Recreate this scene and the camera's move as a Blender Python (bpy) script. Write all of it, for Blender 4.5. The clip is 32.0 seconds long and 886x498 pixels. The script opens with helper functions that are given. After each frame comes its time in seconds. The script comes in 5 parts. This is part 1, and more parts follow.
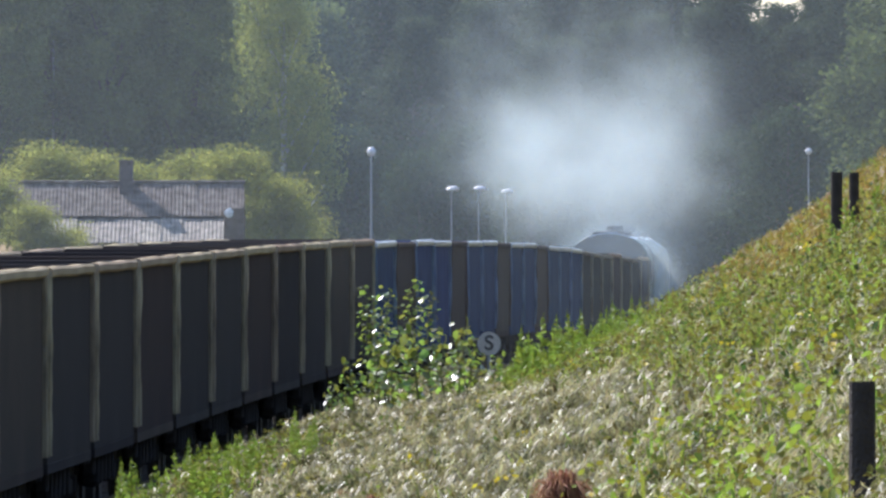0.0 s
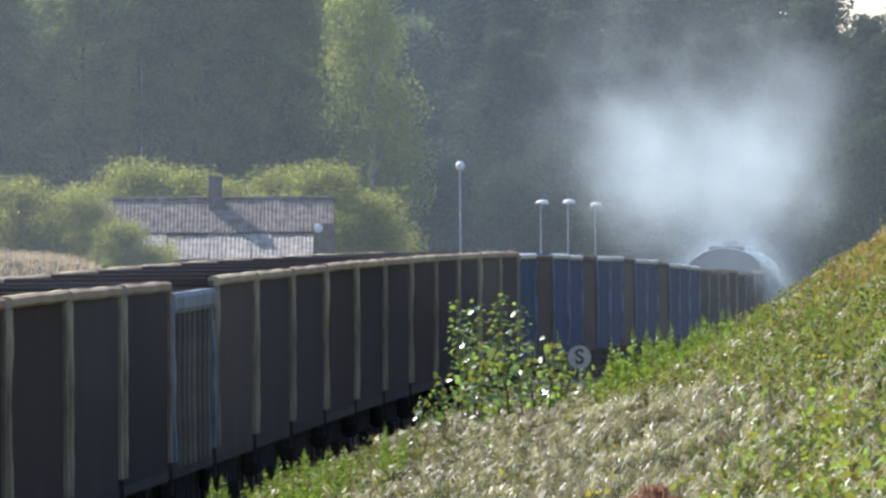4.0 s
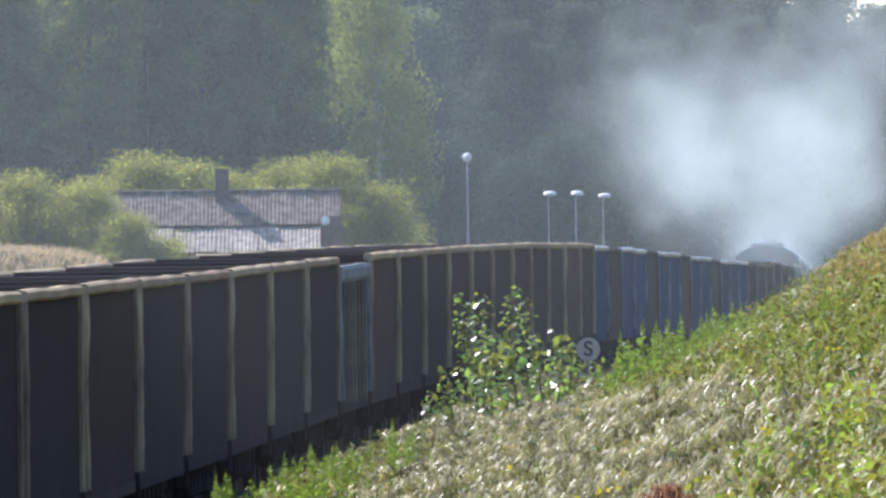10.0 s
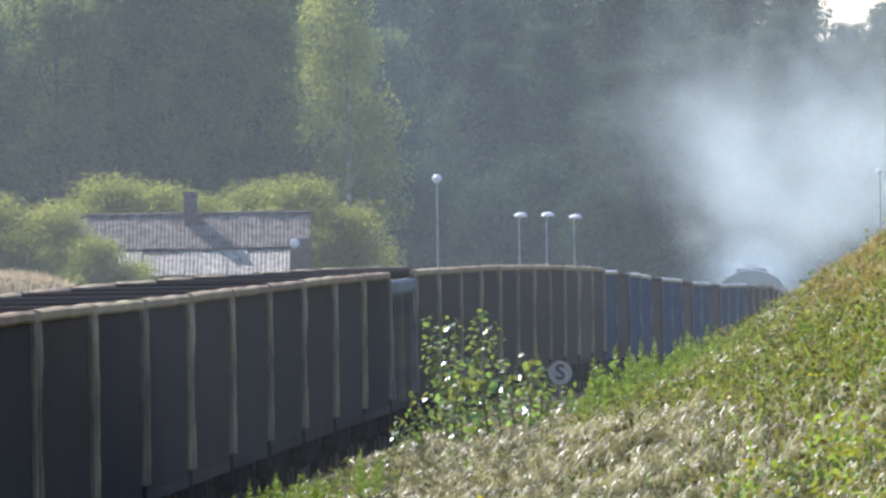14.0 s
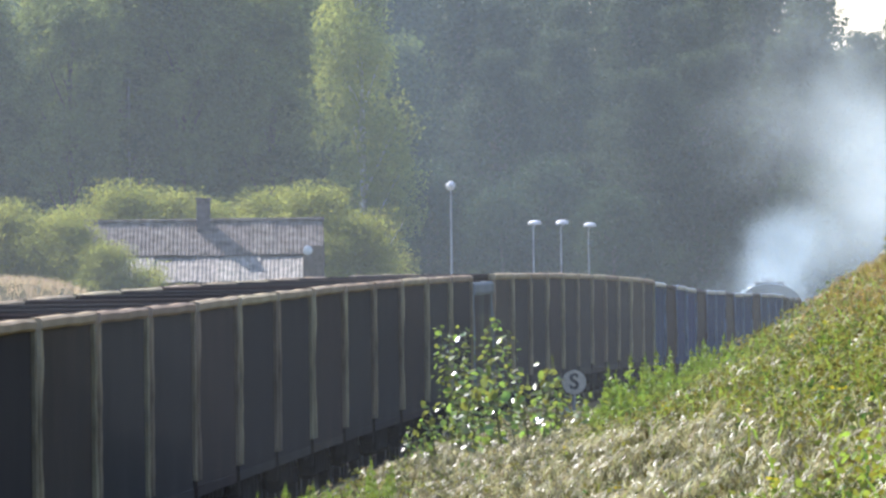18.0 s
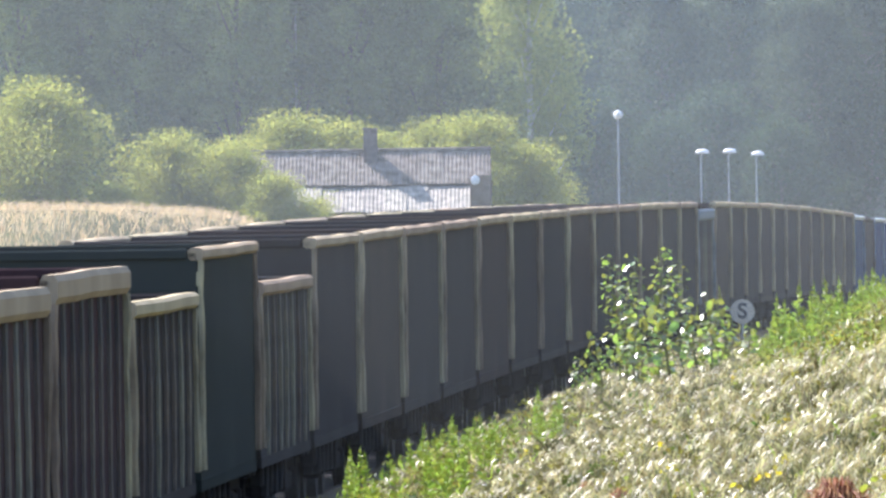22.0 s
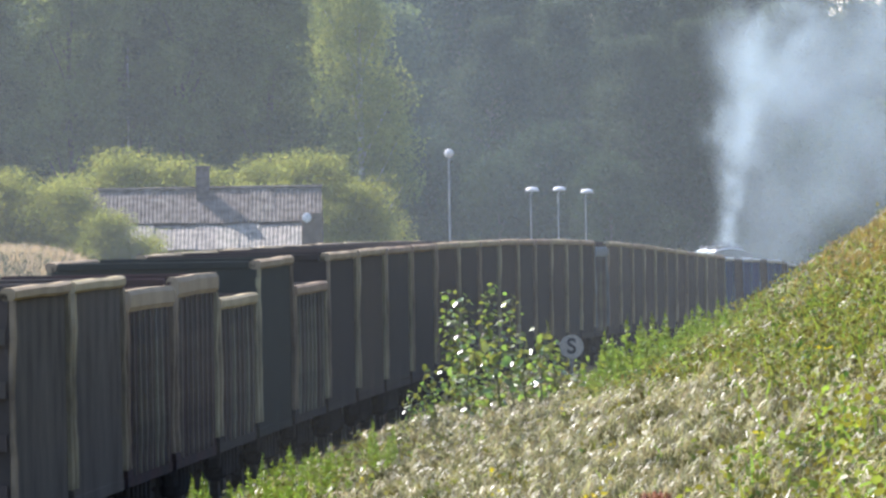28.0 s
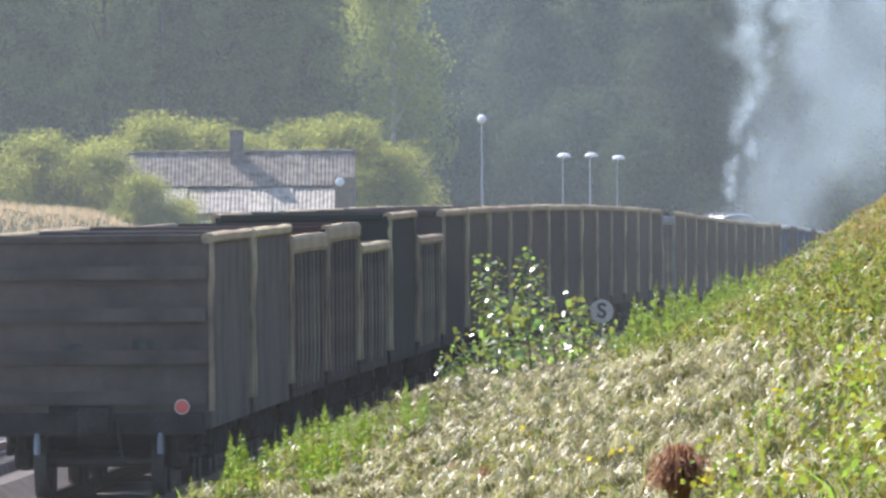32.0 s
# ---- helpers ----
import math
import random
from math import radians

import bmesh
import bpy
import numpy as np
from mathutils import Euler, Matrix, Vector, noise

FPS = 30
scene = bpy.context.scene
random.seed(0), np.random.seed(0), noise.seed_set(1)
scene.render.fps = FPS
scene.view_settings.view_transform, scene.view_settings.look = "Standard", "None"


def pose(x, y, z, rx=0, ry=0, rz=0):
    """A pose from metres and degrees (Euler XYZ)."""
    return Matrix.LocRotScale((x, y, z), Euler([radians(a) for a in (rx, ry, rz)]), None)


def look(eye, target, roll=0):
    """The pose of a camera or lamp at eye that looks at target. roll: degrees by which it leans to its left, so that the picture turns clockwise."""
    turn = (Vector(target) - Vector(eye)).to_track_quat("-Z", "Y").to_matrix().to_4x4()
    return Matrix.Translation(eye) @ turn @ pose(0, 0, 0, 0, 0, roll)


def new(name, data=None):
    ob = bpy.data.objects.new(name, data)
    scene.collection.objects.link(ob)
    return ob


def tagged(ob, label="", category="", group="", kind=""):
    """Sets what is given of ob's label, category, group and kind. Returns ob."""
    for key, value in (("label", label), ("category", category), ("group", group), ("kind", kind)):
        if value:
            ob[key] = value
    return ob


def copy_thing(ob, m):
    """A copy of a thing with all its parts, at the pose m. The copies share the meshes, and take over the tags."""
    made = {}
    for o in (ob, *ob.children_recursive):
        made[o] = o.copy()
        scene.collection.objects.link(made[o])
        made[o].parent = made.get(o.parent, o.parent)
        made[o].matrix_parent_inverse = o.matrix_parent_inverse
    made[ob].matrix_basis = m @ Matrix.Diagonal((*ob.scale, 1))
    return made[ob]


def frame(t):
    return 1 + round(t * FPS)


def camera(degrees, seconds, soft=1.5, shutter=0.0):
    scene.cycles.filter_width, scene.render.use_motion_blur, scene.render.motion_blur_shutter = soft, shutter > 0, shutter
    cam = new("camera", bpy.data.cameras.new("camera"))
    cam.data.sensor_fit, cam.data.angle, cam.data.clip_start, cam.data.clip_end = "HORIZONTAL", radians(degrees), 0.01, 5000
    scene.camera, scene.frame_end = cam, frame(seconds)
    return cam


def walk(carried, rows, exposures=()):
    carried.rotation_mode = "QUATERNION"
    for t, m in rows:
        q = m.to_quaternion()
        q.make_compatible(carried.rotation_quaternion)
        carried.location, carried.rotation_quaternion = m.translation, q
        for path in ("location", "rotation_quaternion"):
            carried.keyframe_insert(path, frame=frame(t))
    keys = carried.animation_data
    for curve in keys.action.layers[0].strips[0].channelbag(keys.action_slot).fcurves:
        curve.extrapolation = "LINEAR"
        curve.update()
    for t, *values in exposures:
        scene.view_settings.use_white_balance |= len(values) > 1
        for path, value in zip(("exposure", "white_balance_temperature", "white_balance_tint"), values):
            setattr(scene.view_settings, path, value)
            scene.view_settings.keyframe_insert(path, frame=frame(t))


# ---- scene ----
# Eye above the cutting slope; the path lies along +Y and the track bends gently past it.


def aim(forward, right, down, roll):
    """Pose of the eye that looks 1000 m ahead, right and down by so many metres."""
    return look((0, forward, 4.25), (right, forward + 1000, 4.25 - down), roll)


cam = camera(2.994, 32.0, soft=2.7)
walk(cam, [
    (0, aim(-0.14, 0.002, 2.766, 0.00)),
    (0.5, aim(-0.27, -0.523, 2.415, -0.03)),
    (1, aim(-0.46, -1.152, 2.138, -0.13)),
    (1.5, aim(-0.67, -1.775, 1.958, -0.10)),
    (2, aim(-0.82, -2.462, 1.891, -0.16)),
    (2.5, aim(-0.79, -3.113, 1.904, -0.22)),
    (3, aim(-0.49, -3.870, 1.934, -0.25)),
    (3.5, aim(-0.01, -4.529, 1.913, -0.22)),
    (4, aim(0.45, -5.280, 1.914, -0.41)),
    (4.5, aim(0.77, -5.948, 1.905, -0.44)),
    (6.5, aim(2.21, -7.045, 2.199, -0.72)),
    (7, aim(2.35, -6.904, 2.311, -0.62)),
    (7.5, aim(2.53, -6.723, 2.434, -0.58)),
    (8, aim(2.69, -6.527, 2.522, -0.53)),
    (8.5, aim(2.79, -6.379, 2.600, -0.60)),
    (9, aim(2.85, -6.191, 2.587, -0.49)),
    (9.5, aim(2.94, -5.998, 2.528, -0.54)),
    (10, aim(3.20, -5.753, 2.390, -0.70)),
    (10.5, aim(3.69, -5.401, 2.225, -0.60)),
    (11, aim(4.35, -5.008, 2.058, -0.63)),
    (11.5, aim(5.04, -4.718, 1.887, -0.70)),
    (12, aim(5.73, -4.433, 1.670, -0.54)),
    (12.5, aim(6.39, -4.261, 1.548, -0.67)),
    (13, aim(7.04, -4.139, 1.365, -0.77)),
    (13.5, aim(7.66, -4.080, 1.226, -0.82)),
    (14, aim(8.19, -4.007, 1.115, -0.93)),
    (14.5, aim(8.55, -3.939, 0.994, -0.74)),
    (16.5, aim(10.97, -3.900, 0.748, -0.80)),
    (17, aim(11.19, -4.114, 0.685, -0.78)),
    (17.5, aim(11.48, -4.362, 0.687, -1.03)),
    (18, aim(11.80, -4.833, 0.663, -0.71)),
    (18.5, aim(12.11, -5.492, 0.775, -0.92)),
    (19, aim(12.38, -6.383, 0.998, -0.98)),
    (19.5, aim(12.60, -7.491, 1.357, -0.95)),
    (20, aim(12.78, -8.935, 1.907, -0.84)),
    (20.5, aim(12.95, -10.475, 2.577, -0.78)),
    (21, aim(13.12, -12.270, 3.391, -0.82)),
    (21.5, aim(13.26, -13.923, 4.130, -1.00)),
    (22, aim(13.31, -14.785, 4.692, -0.89)),
    (22.5, aim(13.24, -14.652, 4.819, -0.87)),
    (23, aim(13.08, -14.155, 4.485, -0.85)),
    (23.5, aim(12.93, -13.448, 4.069, -0.77)),
    (24, aim(12.88, -12.326, 3.705, -0.76)),
    (24.5, aim(12.99, -11.025, 3.335, -0.89)),
    (25, aim(13.21, -9.648, 2.947, -0.81)),
    (25.5, aim(13.45, -8.337, 2.642, -0.74)),
    (26, aim(13.66, -6.996, 2.480, -0.92)),
    (26.5, aim(13.80, -5.770, 2.436, -1.01)),
    (28.5, aim(4.91, -3.865, 2.769, -0.85)),
    (29, aim(4.18, -4.049, 2.898, -0.73)),
    (29.5, aim(3.35, -4.411, 2.902, -0.75)),
    (30, aim(2.75, -4.923, 2.991, -0.68)),
    (30.5, aim(2.42, -5.438, 3.435, -0.71)),
    (31, aim(2.28, -5.908, 4.000, -0.48)),
    (31.5, aim(2.30, -6.279, 4.522, -0.59)),
    (32, aim(2.38, -6.600, 4.649, -0.48)),
], exposures=[(0, 0.82, 5790, 17), (10, 1.04, 5790, 17), (12, 0.96, 5790, 17), (14, 1.00, 5790, 17), (18, 1.15, 5860, 17), (20.6, 1.28, 5900, 17), (22, 1.68, 5950, 17), (24.2, 1.60, 5930, 17), (25, 1.30, 5950, 17), (26, 1.16, 6000, 17), (28, 1.14, 6000, 17), (30, 1.14, 6000, 17), (32, 1.33, 6050, 17)])

# ---- light ----
SUN = Vector((-0.50, 0.55, 0.67)).normalized()
world = bpy.data.worlds.new("world")
scene.world = world
world.use_nodes = True
wn = world.node_tree.nodes
sky = wn.new("ShaderNodeTexSky")
sky.sky_type = "NISHITA"
sky.sun_disc = False
sky.sun_elevation = math.asin(SUN.z)
sky.sun_rotation = math.atan2(SUN.x, SUN.y)
sky.dust_density = 0.8
wn["Background"].inputs[1].default_value = 0.12
world.node_tree.links.new(sky.outputs[0], wn["Background"].inputs[0])
sun_data = bpy.data.lights.new("sun", "SUN")
sun_data.energy = 4.6
sun_data.angle = radians(0.5)
sun_data.color = (1.0, 0.94, 0.84)
sun = new("sun", sun_data)
sun.matrix_basis = look((0, 0, 60), Vector((0, 0, 60)) - SUN)

# ---- materials ----


def mat(name, color, rough=0.8, var=0.25, scale=3.0, bump=0.0, metal=0.0, spread=0.0, through_light=0.0, second=None, coat=0.0, spec=0.5):
    """Procedural surface: base colour varied at two scales, per-object or per-piece spread, bump, translucence."""
    m = bpy.data.materials.new(name)
    m.use_nodes = True
    n, l = m.node_tree.nodes, m.node_tree.links
    bsdf = n["Principled BSDF"]
    bsdf.inputs["Roughness"].default_value = rough
    bsdf.inputs["Metallic"].default_value = metal
    bsdf.inputs["Coat Weight"].default_value = coat
    bsdf.inputs["Specular IOR Level"].default_value = spec
    co = n.new("ShaderNodeTexCoord")
    big = n.new("ShaderNodeTexNoise")
    big.inputs["Scale"].default_value = scale
    big.inputs["Detail"].default_value = 6
    fine = n.new("ShaderNodeTexNoise")
    fine.inputs["Scale"].default_value = scale * 9
    fine.inputs["Detail"].default_value = 4
    for t in (big, fine):
        l.new(co.outputs["Object"], t.inputs["Vector"])
    ramp = n.new("ShaderNodeMapRange")
    ramp.inputs["From Min"].default_value, ramp.inputs["From Max"].default_value = 0.3, 0.7
    l.new(big.outputs[0], ramp.inputs["Value"])
    mix = n.new("ShaderNodeMix")
    mix.data_type = "RGBA"
    l.new(ramp.outputs[0], mix.inputs["Factor"])
    c2 = second or [c * (1 - var) for c in color]
    mix.inputs[6].default_value = (*[min(1, c * (1 + var * 0.5)) for c in color], 1)
    mix.inputs[7].default_value = (*c2, 1)
    hsv = n.new("ShaderNodeHueSaturation")
    l.new(mix.outputs[2], hsv.inputs["Color"])
    val = n.new("ShaderNodeMapRange")
    val.inputs["To Min"].default_value, val.inputs["To Max"].default_value = 1 - var * 0.6, 1 + var * 0.6
    l.new(fine.outputs[0], val.inputs["Value"])
    if spread:
        geo = n.new("ShaderNodeNewGeometry")
        info = n.new("ShaderNodeObjectInfo")
        add = n.new("ShaderNodeMath")
        l.new(geo.outputs["Random Per Island"], add.inputs[0])
        l.new(info.outputs["Random"], add.inputs[1])
        wrap = n.new("ShaderNodeMath")
        wrap.operation = "FRACT"
        l.new(add.outputs[0], wrap.inputs[0])
        hue = n.new("ShaderNodeMapRange")
        hue.inputs["To Min"].default_value, hue.inputs["To Max"].default_value = 0.5 - spread * 0.06, 0.5 + spread * 0.05
        l.new(wrap.outputs[0], hue.inputs["Value"])
        l.new(hue.outputs[0], hsv.inputs["Hue"])
        sp = n.new("ShaderNodeMapRange")
        sp.inputs["To Min"].default_value, sp.inputs["To Max"].default_value = 1 - spread * 0.55, 1 + spread * 0.5
        l.new(wrap.outputs[0], sp.inputs["Value"])
        mul = n.new("ShaderNodeMath")
        mul.operation = "MULTIPLY"
        l.new(sp.outputs[0], mul.inputs[0])
        l.new(val.outputs[0], mul.inputs[1])
        l.new(mul.outputs[0], hsv.inputs["Value"])
    else:
        l.new(val.outputs[0], hsv.inputs["Value"])
    l.new(hsv.outputs[0], bsdf.inputs["Base Color"])
    if bump:
        b = n.new("ShaderNodeBump")
        b.inputs["Strength"].default_value = bump
        b.inputs["Distance"].default_value = 0.03
        l.new(fine.outputs[0], b.inputs["Height"])
        l.new(b.outputs[0], bsdf.inputs["Normal"])
    if through_light:
        tr = n.new("ShaderNodeBsdfTranslucent")
        l.new(hsv.outputs[0], tr.inputs["Color"])
        ms = n.new("ShaderNodeMixShader")
        ms.inputs[0].default_value = through_light
        l.new(bsdf.outputs[0], ms.inputs[1])
        l.new(tr.outputs[0], ms.inputs[2])
        l.new(ms.outputs[0], n["Material Output"].inputs[0])
    return m


def exhaust_haze_mat(name, density, scale=1.6, heart=0.0, lo=0.28, hi=0.68, tone=(0.628, 0.705, 0.685, 1)):
    """Thin exhaust, also added haze sheets: scattering specks, denser at the heart of a puff and broken by noise."""
    m = bpy.data.materials.new(name)
    m.use_nodes = True
    n, l = m.node_tree.nodes, m.node_tree.links
    n.remove(n["Principled BSDF"])
    co = n.new("ShaderNodeTexCoord")
    sep = n.new("ShaderNodeSeparateXYZ")
    l.new(co.outputs["Object"], sep.inputs[0])
    flat = n.new("ShaderNodeCombineXYZ")
    l.new(sep.outputs[0], flat.inputs[0])
    l.new(sep.outputs[2], flat.inputs[2])
    length = n.new("ShaderNodeVectorMath")
    length.operation = "LENGTH"
    l.new(flat.outputs[0], length.inputs[0])
    fall = n.new("ShaderNodeMapRange")
    fall.interpolation_type = "SMOOTHERSTEP"
    fall.inputs["From Min"].default_value, fall.inputs["From Max"].default_value = 1.0, heart
    fall.inputs["To Max"].default_value = density
    l.new(length.outputs["Value"], fall.inputs["Value"])
    info = n.new("ShaderNodeObjectInfo")
    shift = n.new("ShaderNodeVectorMath")
    shift.operation = "SCALE"
    shift.inputs[0].default_value = (37.0, 11.0, 53.0)
    l.new(info.outputs["Random"], shift.inputs["Scale"])
    addv = n.new("ShaderNodeVectorMath")
    l.new(co.outputs["Object"], addv.inputs[0])
    l.new(shift.outputs[0], addv.inputs[1])
    no = n.new("ShaderNodeTexNoise")
    no.inputs["Scale"].default_value = scale
    no.inputs["Detail"].default_value = 5
    l.new(addv.outputs[0], no.inputs["Vector"])
    nr = n.new("ShaderNodeMapRange")
    nr.inputs["From Min"].default_value, nr.inputs["From Max"].default_value = lo, hi
    l.new(no.outputs[0], nr.inputs["Value"])
    mul = n.new("ShaderNodeMath")
    mul.operation = "MULTIPLY"
    mul.use_clamp = True
    l.new(fall.outputs[0], mul.inputs[0])
    l.new(nr.outputs[0], mul.inputs[1])
    dif = n.new("ShaderNodeBsdfDiffuse")
    dif.inputs[0].default_value = tone
    tl = n.new("ShaderNodeBsdfTranslucent")
    tl.inputs[0].default_value = tone
    both = n.new("ShaderNodeMixShader")
    l.new(dif.outputs[0], both.inputs[1])
    l.new(tl.outputs[0], both.inputs[2])
    clear = n.new("ShaderNodeBsdfTransparent")
    ms = n.new("ShaderNodeMixShader")
    l.new(mul.outputs[0], ms.inputs[0])
    l.new(clear.outputs[0], ms.inputs[1])
    l.new(both.outputs[0], ms.inputs[2])
    l.new(ms.outputs[0], n["Material Output"].inputs[0])
    return m


